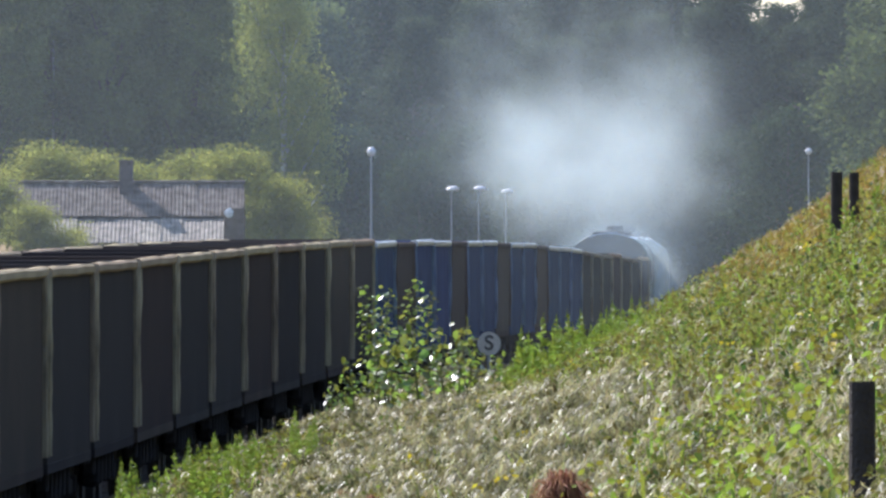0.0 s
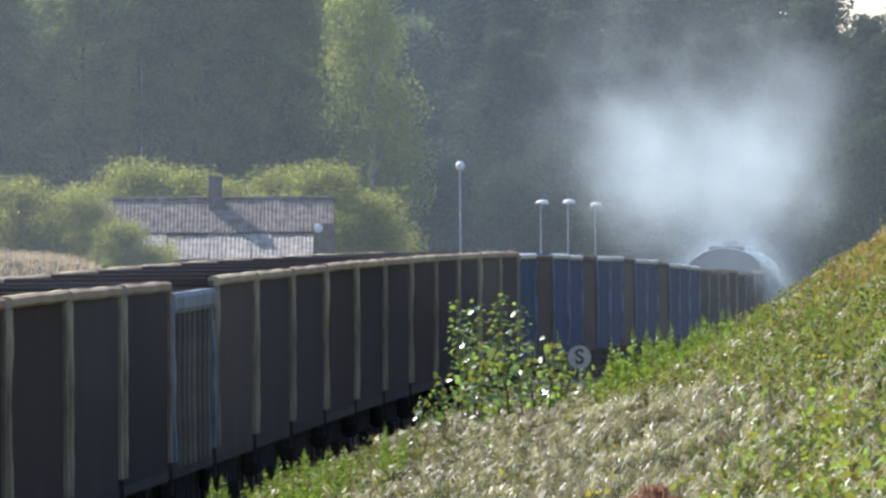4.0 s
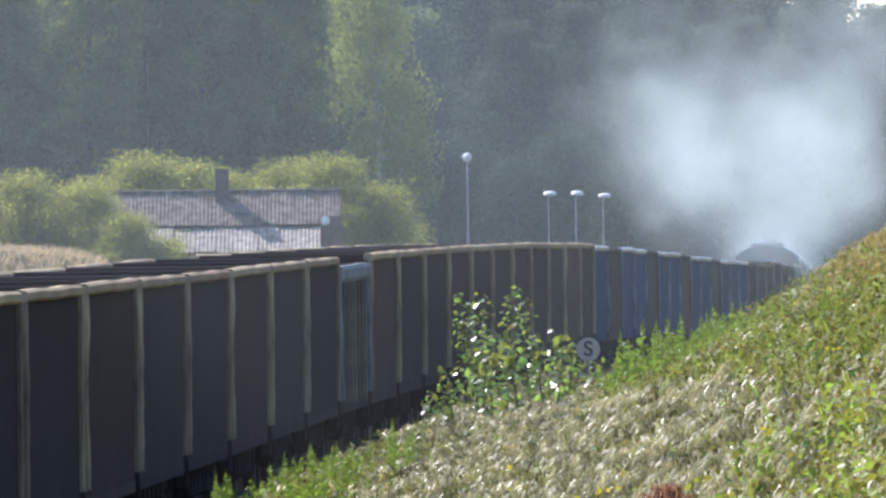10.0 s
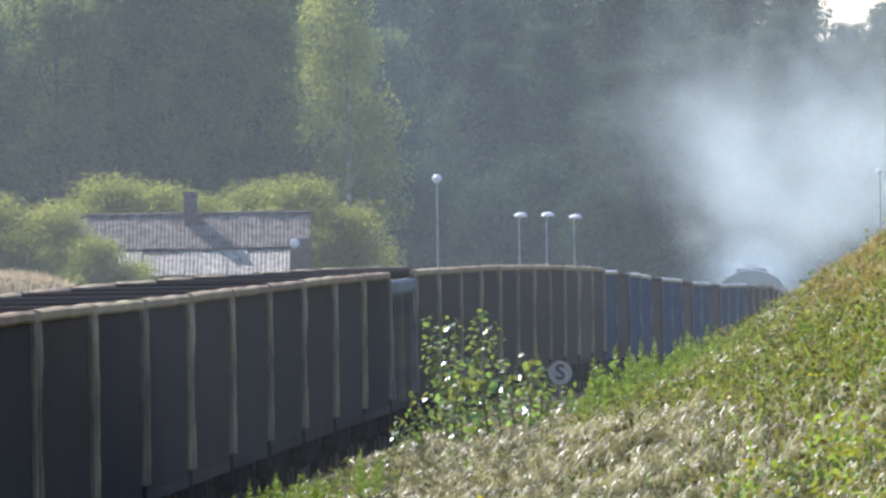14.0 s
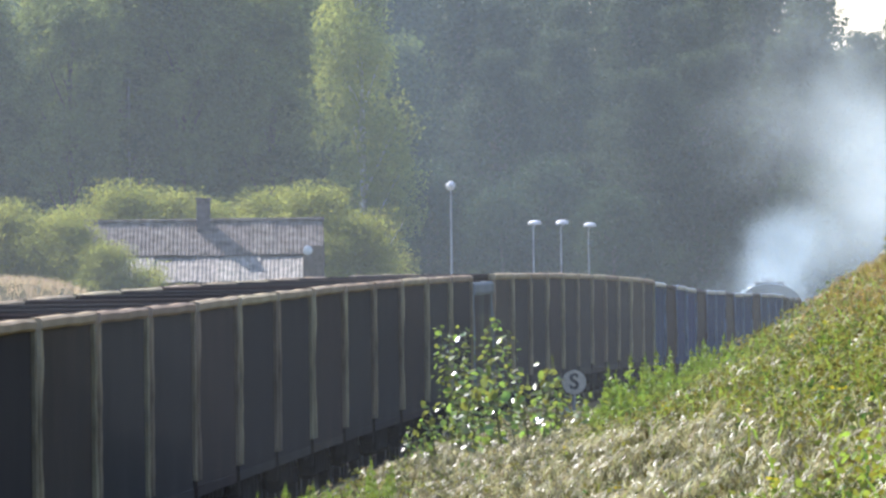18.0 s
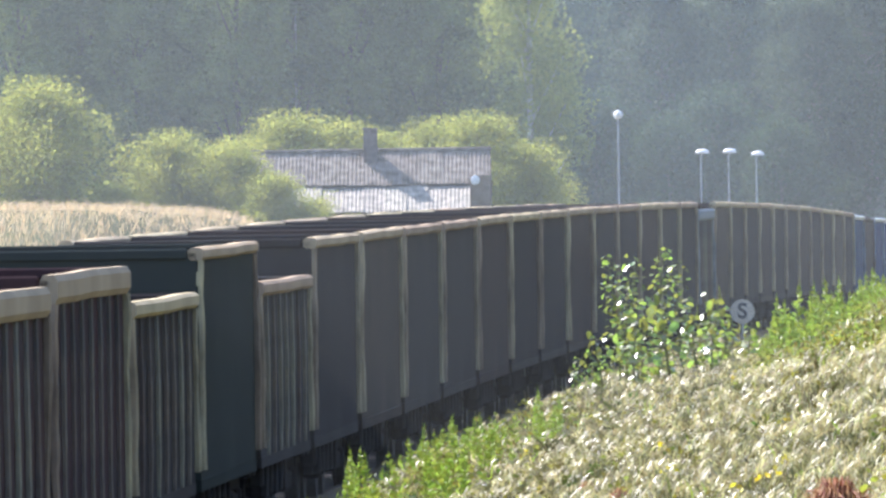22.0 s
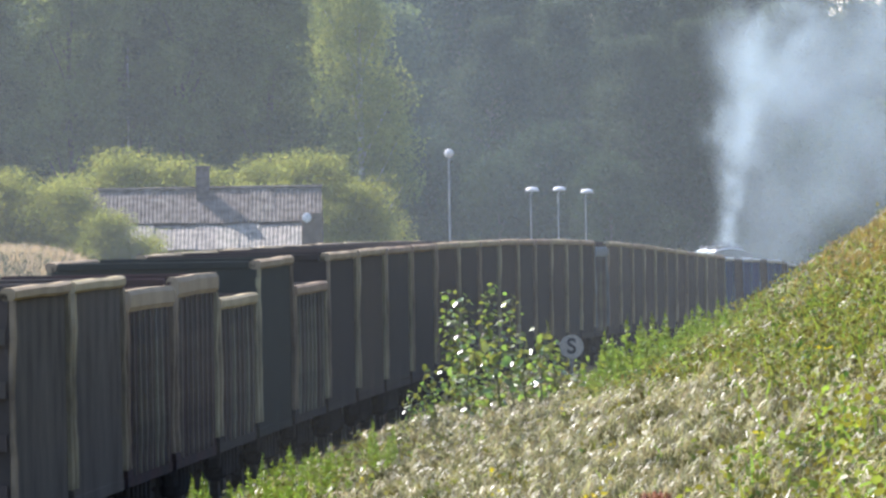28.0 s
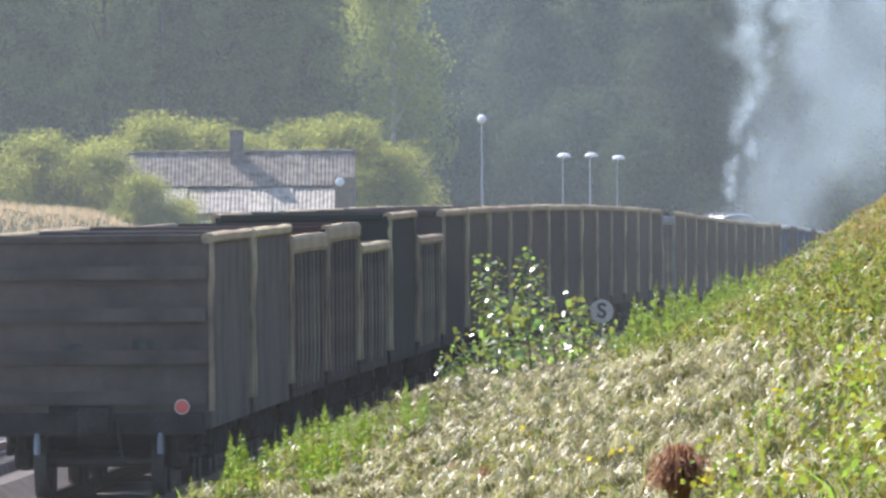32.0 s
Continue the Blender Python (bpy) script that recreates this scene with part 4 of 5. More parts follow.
def planted(ob, x, y, turn, size=1.0, sink=0.0):
    return Matrix.Translation((x, y, float(ground(x, y)) - sink)) @ Matrix.Rotation(turn, 4, "Z") @ Matrix.Scale(size, 4)


def grove(proto, places):
    for x, y, turn, size in places[1:]:
        copy_thing(proto, planted(proto, x, y, turn, size))
    proto.matrix_basis = planted(proto, *places[0])


# ---- forest behind ----
base = float(ground(-9.6, 1014))
birch = lobed_tree([(x + 9.6, y, z - base, w, h) for x, y, z, w, h in (
    (-10.2, 0.3, 21.0, 1.3, 1.9), (-9.9, 0, 18.6, 1.8, 2.2), (-10.0, -0.5, 16.3, 2.0, 1.9), (-10.4, 0.4, 13.6, 2.2, 1.9), (-8.5, -0.6, 14.6, 1.1, 1.5), (-11.6, 0.2, 16.0, 1.0, 1.6), (-10.0, -0.4, 10.9, 2.2, 1.9),
    (-7.5, 0.2, 10.9, 1.15, 1.7), (-9.6, 0.5, 8.4, 2.0, 1.7), (-7.4, -0.3, 8.0, 1.35, 1.4), (-8.8, 0.2, 6.1, 1.6, 1.2), (-6.9, 0.0, 5.6, 0.9, 1.0))],
    24, M["leaf_birch"], M["bark_birch"], "tall birch with pale hanging sprays of leaves", 1500, 0.135, "birch_tree", droop=0.8)
grove(birch, [(-9.6, 1014, 0, 1.0)])
bare_birch = tree("birch", 30, 2.2, M["leaf_birch"], M["bark_birch"], "tall slender birch with a pale bare trunk", 30, 60, 0.2, 0.82, 0.4, name="birch_tree", girth=0.0032)
grove(bare_birch, [(-23.7, 1027, 0.2, 1.0)])
aspen = lobed_tree(crown_lobes(15, 10.0, 21.5, 3.6, 1.9), 22, M["leaf_aspen"], M["bark"], "leafy aspen with a sunlit upper crown", 1400, 0.16, "aspen_tree")
grove(aspen, [(-27.0, 1022, 1.2, 1.0), (-33.0, 1025, 4.2, 0.95), (-15.0, 1025, 3.0, 1.0), (-40.0, 1024, 2.0, 1.0), (-20.4, 1026, 5.0, 1.08), (-36.5, 1027, 0.4, 1.1), (-23.6, 1028, 2.8, 1.12)])
oak = lobed_tree(crown_lobes(20, 2.5, 18.0, 4.4, 2.2), 18, M["leaf_mid"], M["bark"], "broad leafy tree at the forest edge", 1300, 0.19)
oaks = [(-17.0, 1036, 0.5, 1.05), (-24.5, 1035, 1.5, 1.1), (-32.0, 1034, 2.5, 1.0), (-39.0, 1036, 4.5, 1.1), (28.2, 985, 1.0, 1.15), (32.5, 990, 3.0, 1.3), (-11.5, 1037, 3.5, 1.0), (-47.0, 1036, 0.5, 1.1)]
for i in range(11):
    oaks.append((-46 + i * 3.6 + rng.uniform(-1, 1), 1068 + rng.uniform(-12, 15), rng.uniform(0, 6), rng.uniform(1.0, 1.35)))
grove(oak, oaks)
spruce = tree("conifer", 24, 3.4, M["needle"], M["bark"], "dark spruce in the forest", 140, 100, 0.20, 0.03, 0.2, name="spruce_tree")
grove(spruce, [(-50 + i * 3.3 + rng.uniform(-1, 1), 1105 + rng.uniform(-10, 15), rng.uniform(0, 6), rng.uniform(0.9, 1.15)) for i in range(22)]
      + [(-52 + i * 3.2 + rng.uniform(-1, 1), 1140 + rng.uniform(-8, 8), rng.uniform(0, 6), rng.uniform(1.0, 1.2)) for i in range(23)]
      + [(-54 + i * 3.0 + rng.uniform(-1, 1), 1172 + rng.uniform(-6, 6), rng.uniform(0, 6), rng.uniform(1.4, 1.6)) for i in range(25)]
      + [(22 + i * 2.6 + rng.uniform(-0.6, 0.6), 1100 + rng.uniform(-15, 15), rng.uniform(0, 6), 0.58 + 0.02 * i) for i in range(8)])
pine = tree("pine", 21, 3.4, M["needle"], M["bark"], "dark pine with an open crown", 150, 170, 0.16, 0.30, 0.0, name="pine_tree")
grove(pine, [(-2 + i * 2.6 + rng.uniform(-0.8, 0.8), 1060 + rng.uniform(-12, 15), rng.uniform(0, 6), rng.uniform(0.86, 1.0)) for i in range(9)]
      + [(19.2, 1072, 1.0, 0.93), (20.6, 1080, 2.0, 0.90), (22.4, 1066, 0.3, 0.87), (23.9, 1075, 4.0, 0.93), (25.3, 1060, 5.0, 0.90), (17.6, 1065, 3.3, 1.02), (21.6, 1086, 0.8, 0.97), (24.6, 1088, 2.7, 0.95), (26.2, 1084, 1.5, 0.96)])
alder = tree("round", 11, 3.6, M["leaf_dark"], M["bark"], "dark green undergrowth tree", 100, 200, 0.15, 0.02, 0.0, name="undergrowth_tree")
grove(alder, [(-48 + i * 3.3 + rng.uniform(-1, 1), 1045 + rng.uniform(-8, 8), rng.uniform(0, 6), rng.uniform(0.75, 1.15)) for i in range(26)])
bush = tree("round", 5.2, 2.6, M["leaf_bush"], M["bark"], "sunlit yellow-green garden bush", 90, 560, 0.060, 0.02, 0.0, name="garden_bush", category="bush")
grove(bush, [(-13.2, 886, 0, 1.58), (-10.9, 882, 1, 1.64), (-8.7, 884, 3.0, 1.36), (-16, 890, 2, 1.5), (-20.6, 890, 3, 1.68), (-23.4, 889, 4, 1.45), (-25.7, 848, 5, 1.5), (-31.8, 846, 2.5, 1.95), (-36, 850, 0.7, 1.85), (-22.5, 846, 3.3, 1.38), (-41, 850, 2, 1.7), (-18, 892, 2.2, 1.6), (-20.6, 843, 0.4, 1.12), (-28.3, 842, 1.4, 1.0), (-18.7, 844, 1.0, 0.88)])

# ---- house ----


def house():
    h = tagged(new("house"), "low wooden house with grey corrugated roof", "house")
    part("wall", box(-5.6, 5.6, -1.9, 3, -0.5, 3.3), M["house_wood"], h)
    part("porch_wall", box(-4.2, 4.6, -4.3, -1.9, -0.5, 2.25), M["house_wood"], h)

    def corrugated(x0, x1, y0, z0, y1, z1, pitch=0.2):
        bm = bmesh.new()
        n = int((x1 - x0) / pitch * 4)
        rows = []
        for (y, z) in ((y0, z0), (y1, z1), (y1, z1 - 0.04), (y0, z0 - 0.04)):
            rows.append([bm.verts.new((x0 + (x1 - x0) * i / n, y, z + 0.016 * math.sin(i * math.pi / 2))) for i in range(n + 1)])
        for a, b in ((0, 1), (2, 3)):
            for i in range(n):
                bm.faces.new((rows[a][i], rows[a][i + 1], rows[b][i + 1], rows[b][i]))
        return bm
    roof = tagged(new("roof"), "weathered grey corrugated upper roof")
    roof.parent = h
    for i in range(10):
        dz, dy = rng.uniform(-0.035, 0.035), rng.uniform(-0.07, 0.05)
        part("roof_sheet", corrugated(-6 + 1.2 * i, -4.8 + 1.2 * i, -2.2 + dy, 3.55 + dz, 0.2, 5.25 + rng.uniform(-0.05, 0.03)), M["fibre_cement"], roof)
    part("roof_sheet", corrugated(-7.5, -6.06, -2.1, 3.45, 0.2, 5.05), M["fibre_cement"], roof)
    part("side_wall", box(-7.2, -5.6, -1.8, 2.4, -0.5, 3.2), M["house_wood"], h)
    lean = tagged(new("lean_to_roof"), "paler corrugated lean-to roof with uneven sheets")
    lean.parent = h
    for i in range(9):
        x, dz, dy = -4.6 + 1.066 * i, rng.uniform(-0.04, 0.05), rng.uniform(-0.12, 0.08)
        part("roof_sheet", corrugated(x, x + 1.066, -4.6 + dy, 2.2 + dz, -2.1, 3.45 + rng.uniform(-0.06, 0.06)), M["fibre_cement_pale"], lean)
    part("rear_roof", corrugated(-6, 6, 0.2, 5.25, 3.6, 2.9), M["fibre_cement"], h)
    part("ridge_cap", tube((-6.05, 0.2, 5.27), (6.05, 0.2, 5.27), 0.09, n=8), M["fibre_cement"], h)
    part("chimney", box(-0.35, 0.35, -0.6, 0.1, 4.3, 6.3, 0.02, 1), M["chimney_brick"], h, "sooty brick chimney")
    part("gable_board", box(4.98, 6.02, -2.42, 0.1, 1.2, 3.95, 0.01, 1), M["house_wood"], h, "dark boarded gable end")
    part("dark_patch", box(4.55, 5.1, -2.0, 0.0, 0.0, 0.02), M["chimney_brick"], h, "dark sheet on the roof near the gable").matrix_basis = Matrix.Translation((0, 0, 4.5)) @ Matrix.Rotation(radians(35.3), 4, "X") @ Matrix.Translation((0, 0.95, 0.08))
    bm = bmesh.new()
    bmesh.ops.create_uvsphere(bm, u_segments=14, v_segments=8, radius=0.24)
    bmesh.ops.scale(bm, verts=bm.verts, vec=(1, 0.3, 1))
    bmesh.ops.translate(bm, verts=bm.verts, vec=(5.25, -2.6, 3.7))
    part("satellite_dish", bm, M["white_paint"], h, "small white satellite dish", True)
    part("chimney_cap", box(-0.42, 0.42, -0.67, 0.17, 6.3, 6.4, 0.02, 1), M["chimney_brick"], h)
    for x in (-4.0, -1.2, 1.6, 4.0):
        win = part("window", box(x - 0.45, x + 0.45, -4.34, -4.28, 0.7, 1.7), M["glass_dark"], h)
        part("window_frame", joined(box(x - 0.55, x - 0.45, -4.37, -4.27, 0.6, 1.8), box(x + 0.45, x + 0.55, -4.37, -4.27, 0.6, 1.8), box(x - 0.45, x + 0.45, -4.37, -4.27, 0.6, 0.7), box(x - 0.45, x + 0.45, -4.37, -4.27, 1.7, 1.8)), M["white_paint"], win)
    return h


hs = house()
hs.matrix_basis = Matrix.Translation((-16.1, 862, 0.0))


# ---- lamps along the platform ----


def platform_lamp(height, round_head):
    l = tagged(new("platform_lamp"), "slender grey lamp post with a round globe" if round_head else "slender grey lamp post with a flat pale shade", "lamp post", "platform lamps")
    part("pole", tube((0, 0, -0.3), (0, 0, height - 0.12), 0.045, 0.028, 12), M["lamp_pole"], l)
    bm = bmesh.new()
    if round_head:
        bmesh.ops.create_uvsphere(bm, u_segments=16, v_segments=10, radius=0.14)
        bmesh.ops.translate(bm, verts=bm.verts, vec=(0, 0, height))
        part("globe", bm, M["lamp_globe"], l, smooth=True)
    else:
        bmesh.ops.create_uvsphere(bm, u_segments=18, v_segments=10, radius=1.0)
        bmesh.ops.scale(bm, verts=bm.verts, vec=(0.28, 0.24, 0.14))
        for v in bm.verts:
            v.co.z = max(v.co.z, -0.05)
        bmesh.ops.translate(bm, verts=bm.verts, vec=(0.06, 0, height))
        part("shade", bm, M["lamp_globe"], l, smooth=True)
        part("bracket", tube((0, 0, height - 0.2), (0.08, 0, height - 0.02), 0.03, 0.03, 8), M["lamp_pole"], l)
    return l


for x, y, top, globe in ((-2.2, 520, 5.80, True), (0.35, 700, 4.78, False), (1.51, 720, 4.80, False), (2.76, 745, 4.70, False), (15.1, 700, 6.35, True)):
    g = float(ground(x, y))
    platform_lamp(top - g, globe).matrix_basis = Matrix.Translation((x, y, g))

# ---- whistle sign ----
sign = tagged(new("whistle_sign"), "round white railway sign with a black letter S", "sign")
gs = float(ground(1.02, 375))
part("post", tube((0, 0.05, -0.3), (0, 0.05, 1.2 - gs), 0.04, n=10), M["lamp_pole"], sign)
part("disc", tube((0, 0.0, 1.12 - gs), (0, -0.02, 1.12 - gs), 0.26, n=40), M["sign_white"], sign)
fc = bpy.data.curves.new("letter", "FONT")
fc.body, fc.size, fc.align_x, fc.align_y, fc.extrude = "S", 0.46, "CENTER", "CENTER", 0.004
fc.offset = 0.012
letter = new("letter", fc)
fc.materials.append(M["sign_letter"])
letter.parent = sign
letter.matrix_basis = pose(0, -0.026, 1.12 - gs, 90, 0, 0)
sign.matrix_basis = Matrix.Translation((1.02, 375, gs))

# ---- fence posts on the slope ----


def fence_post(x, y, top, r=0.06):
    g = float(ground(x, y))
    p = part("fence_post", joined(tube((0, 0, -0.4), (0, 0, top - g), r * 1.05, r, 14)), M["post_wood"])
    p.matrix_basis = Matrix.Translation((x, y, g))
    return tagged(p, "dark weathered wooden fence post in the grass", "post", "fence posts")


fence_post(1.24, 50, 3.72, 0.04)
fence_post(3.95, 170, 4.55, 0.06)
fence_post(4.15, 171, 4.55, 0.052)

# ---- slope plants ----


def slope_points(n, y0, y1, lo=3.0, hi=16.0):
    """Points of the slope, denser towards the near end."""
    y = np.exp(rng.uniform(math.log(y0), math.log(y1), n))
    x = rng.uniform(-0.026, 0.031, n) * y
    u = x - track_x(y)
    keep = (u > lo) & (u < hi)
    x, y = x[keep], y[keep]
    return np.stack([x, y, ground(x, y)], -1)


def patch(x, y, s, seed):
    return wave(x, y * 0.10, s, seed)


def stuff(name, mesh, label, category="plants"):
    tagged(new(name, mesh), label, category, kind="stuff")


def raised(p, lo, hi):
    q = p.copy()
    q[:, 2] += rng.uniform(lo, hi, len(p))
    return q


def curled(name, centres, radius, height, count, width, material):
    """Matted dry grass: short curled blades that follow the round top of each tuft and hang over its sides."""
    n = len(centres)
    m = n * count
    c = np.repeat(centres, count, 0)
    size = np.stack([np.repeat(radius, count), np.repeat(radius, count), np.repeat(height, count)], -1) * rng.uniform(0.75, 1.15, (m, 1))
    az = rng.uniform(0, 2 * np.pi, m)
    turn = rng.standard_normal(m) * 0.7
    polar = rng.uniform(0.0, 1.0, m) ** 0.8 * 1.15
    span = rng.uniform(0.25, 0.55, m)
    rows = []
    for k in (0.0, 1.0, 2.0):
        th, ph = polar + span * k, az + turn * k * 0.6 / (0.5 + polar)
        rows.append(c + np.stack([np.sin(th) * np.cos(ph), np.sin(th) * np.sin(ph), np.cos(th)], -1) * size)
    along = rows[2] - rows[0]
    side = np.cross(along, (rows[1] - c) + 0.5 * radius.mean() * rng.standard_normal((m, 3)))
    side /= np.linalg.norm(side, axis=1, keepdims=True) + 1e-9
    w = side * (np.repeat(width, count) * rng.uniform(0.6, 1.4, m))[:, None] / 2
    v = np.stack([rows[0] - w * 0.7, rows[0] + w * 0.7, rows[1] - w, rows[1] + w, rows[2]], 1).reshape(-1, 3)
    o = np.arange(m)[:, None] * 5
    return quick_mesh(name, v, o + np.array([[0, 1, 3, 2]]), material, o + np.array([[2, 3, 4]]))


def ovate(name, centres, size, material, facing, loose=0.6, long=1.5):
    """Oval leaves folded along the midrib, each face turned roughly towards facing, one island each."""
    n = len(centres)
    up = rng.standard_normal((n, 3)) * loose + np.asarray(facing, float)
    d = np.cross(up, rng.standard_normal((n, 3)))
    d /= np.linalg.norm(d, axis=1, keepdims=True) + 1e-9
    e = np.cross(up, d)
    e /= np.linalg.norm(e, axis=1, keepdims=True) + 1e-9
    f = np.cross(d, e)
    s = (size * rng.uniform(0.6, 1.3, n))[:, None] / 2
    b, t = centres - d * s * long, centres + d * s * long
    lift = f * s * 0.22
    v = np.stack([b, centres - d * s * 0.7 + e * s * 0.8 + lift, centres + d * s * 0.5 + e * s * 0.75 + lift, t,
                  centres + d * s * 0.5 - e * s * 0.75 + lift, centres - d * s * 0.7 - e * s * 0.8 + lift], 1).reshape(-1, 3)
    o = np.arange(n)[:, None] * 6
    return quick_mesh(name, v, np.concatenate([o + np.array([[0, 1, 2, 3]]), o + np.array([[0, 3, 4, 5]])]), material)


def zones(p):
    """How green, how golden and how leafy the slope is at the points p."""
    v, y = p[:, 0] - 0.0235 * p[:, 1], p[:, 1]
    a = p[:, 0] / y
    edge = np.interp(a, [0.003, 0.005, 0.0093, 0.016, 0.0235, 0.03], [232, 215, 182, 132, 102, 88])
    crest = ease(-22, 14, y - edge) * ease(0.002, 0.005, a)
    near = ease(16, -16, y - 110 + 1500 * (a - 0.0137)) * ease(0.008, 0.0125, a)
    foot = ease(-6.4, -7.1, v) * ease(240, 205, y)
    gold = np.maximum(0.8 * ease(50, 100, y - edge) * ease(0.015, 0.019, a), 0.7 * ease(-2.8, -1.6, v) * ease(240, 290, y))
    green = np.clip(0.03 + (0.74 + 0.3 * patch(p[:, 0], y, 0.5, 8.0)) * crest + 0.19 * near + 0.6 * foot + 0.12 * (patch(p[:, 0], y, 0.8, 4.0) > 0.4), 0, 0.92)
    return green, gold


# Sparse under-storey, then tufts of matted dry grass, leafy herbs and golden grass.
pts = slope_points(46000, 46, 350)
green, gold = zones(pts)
r = rng.uniform(0, 1, len(pts))
golden = r < gold
leafy = ~golden & (rng.uniform(0, 1, len(pts)) < green)
dry = ~golden & ~leafy
py = pts[:, 1]
stuff("low_dry_grass", blades("low_dry_grass", pts[dry], 0.13, (0.004 + 0.00008 * py)[dry], M["grass_olive"], 1.3), "short dull grass covering the slope", "grass")
stuff("golden_grass", blades("golden_grass", pts[golden], 0.26, 0.014, M["grass_gold"], 0.6), "golden-green grass near the crest", "grass")
stuff("green_grass", blades("green_grass", pts[leafy & (r > 0.8)], 0.26, 0.020, M["weed"], 0.5), "green grass between the herbs", "grass")

tc = slope_points(30000, 46, 350)
green, gold = zones(tc)
pick = rng.uniform(0, 1, (3, len(tc)))
golden = pick[0] < gold
leafy = ~golden & (pick[1] < green)
dry = ~golden & ~leafy
ty = tc[:, 1]
# Low tufts darker and tall ones paler: hollow shade goes into the colour.
tone = 0.55 * patch(tc[:, 0], ty, 0.10, 6.0) + 0.45 * patch(tc[:, 0], ty, 0.035, 2.0) + 0.5 * (pick[2] - 0.5)
bulk = np.clip(0.95 + 0.75 * tone + 0.35 * rng.standard_normal(len(tc)), 0.45, 1.9)
wide, tall, thin = (0.045 + 0.00026 * ty) * bulk, (0.085 + 0.00018 * ty) * bulk, 0.0013 + 0.000062 * ty
for name, chosen, count, material, label in (
        ("olive_tussocks", dry & (tone < -0.14), 20, "grass_olive", "dull olive-brown grass in the hollows of the slope"),
        ("straw_tussocks", dry & (tone >= -0.14) & (tone < 0.10), 28, "grass_silver", "straw-coloured matted grass on the slope"),
        ("silvery_tussocks", dry & (tone >= 0.10), 32, "leaf_silver", "silvery matted grass bowing down the slope"),
        ("golden_tussocks", golden, 24, "grass_gold", "golden grass tufts near the crest")):
    stuff(name, curled(name, tc[chosen], wide[chosen], tall[chosen], count, thin[chosen], M[material]), label)
hc = np.repeat(tc[leafy], 16, 0)
hs_ = np.repeat(wide[leafy], 16)[:, None]
hc = hc + rng.standard_normal(hc.shape) * hs_ * np.array([0.8, 0.8, 0.0])
hc[:, 2] += np.repeat(tall[leafy], 16) * rng.uniform(0.25, 1.25, len(hc))
dark_leaf = np.repeat(tone[leafy] < -0.12, 16)
for chosen, name, material, label in ((dark_leaf, "dark_herbs", "leaf_herb", "dark green low herbs on the slope"), (~dark_leaf, "green_herbs", "leaf_broad", "yellow-green leafy herbs on the slope")):
    stuff(name, ovate(name, hc[chosen], (0.018 + 0.00011 * hc[:, 1])[chosen], M[material], (-0.3, 0.1, 0.9), 0.8, 1.6), label)
bc = slope_points(1500, 55, 112, 7.0)
bc = bc[(bc[:, 0] - 0.0235 * bc[:, 1] > -1.25)][:130]
tall = rng.uniform(0.15, 0.5, len(bc))
bl = np.repeat(bc, 16, 0) + rng.standard_normal((len(bc) * 16, 3)) * np.array([0.05, 0.06, 0.0])
bl[:, 2] += np.repeat(tall, 16) * rng.uniform(0.3, 1.0, len(bl))
stuff("bramble_leaves", ovate("bramble_leaves", bl, 0.034, M["leaf_bramble"], (-0.3, 0.2, 0.8), 0.6, 1.2), "broad yellow-green bramble leaves")
fl = slope_points(70, 70, 320, 5.0)
stuff("yellow_flowers", leaves("yellow_flowers", np.repeat(raised(fl, 0.16, 0.34), 5, 0) + rng.standard_normal((len(fl) * 5, 3)) * 0.02, 0.036, M["flower_yellow"], 0, 1.2), "small yellow flowers in the scrub", "flowers")


def weed_plant(height, label, name="tall_weed", leaf="weed", leaf_size=0.07, stems=1, count=170, width=0.11, spray=0.25):
    w = tagged(new(name), label, "plant")
    spans, cs, tips = [], [], []
    for s in range(stems):
        x0, y0 = rng.uniform(-spray, spray, 2) * (stems > 1)
        hh = height * rng.uniform(0.6, 1.0) if s else height
        tx, ty = x0 * 1.25 + rng.uniform(-0.1, 0.1), y0 + rng.uniform(-0.1, 0.1)
        spans.append(((x0, y0, -0.1), (tx, ty, hh), 0.012, 0.004))
        k = rng.uniform(0.08, 1.0, count)
        r = 0.02 * (1.05 - k) ** 0.6 * rng.uniform(0.3, 1, count)
        a = rng.uniform(0, 6.28, count)
        root = np.stack([x0 + (tx - x0) * k + r * np.cos(a), y0 + (ty - y0) * k + r * np.sin(a), k * hh], -1)
        cs.append(root)
        out = (width * np.sin(np.clip(k * 1.05, 0, 1) * np.pi) ** 0.6 * (1.15 - 0.55 * k) * rng.uniform(0.5, 1.2, count))[:, None]
        tips.append(root + out * np.stack([np.cos(a), np.sin(a), rng.uniform(0.2, 1.0, count)], -1))
    st = new("stem", branch_mesh("stem", spans, M["weed"], 5))
    lf = new("foliage", spears("foliage", np.concatenate(cs), np.concatenate(tips), leaf_size, M[leaf]))
    st.parent = lf.parent = w
    return w


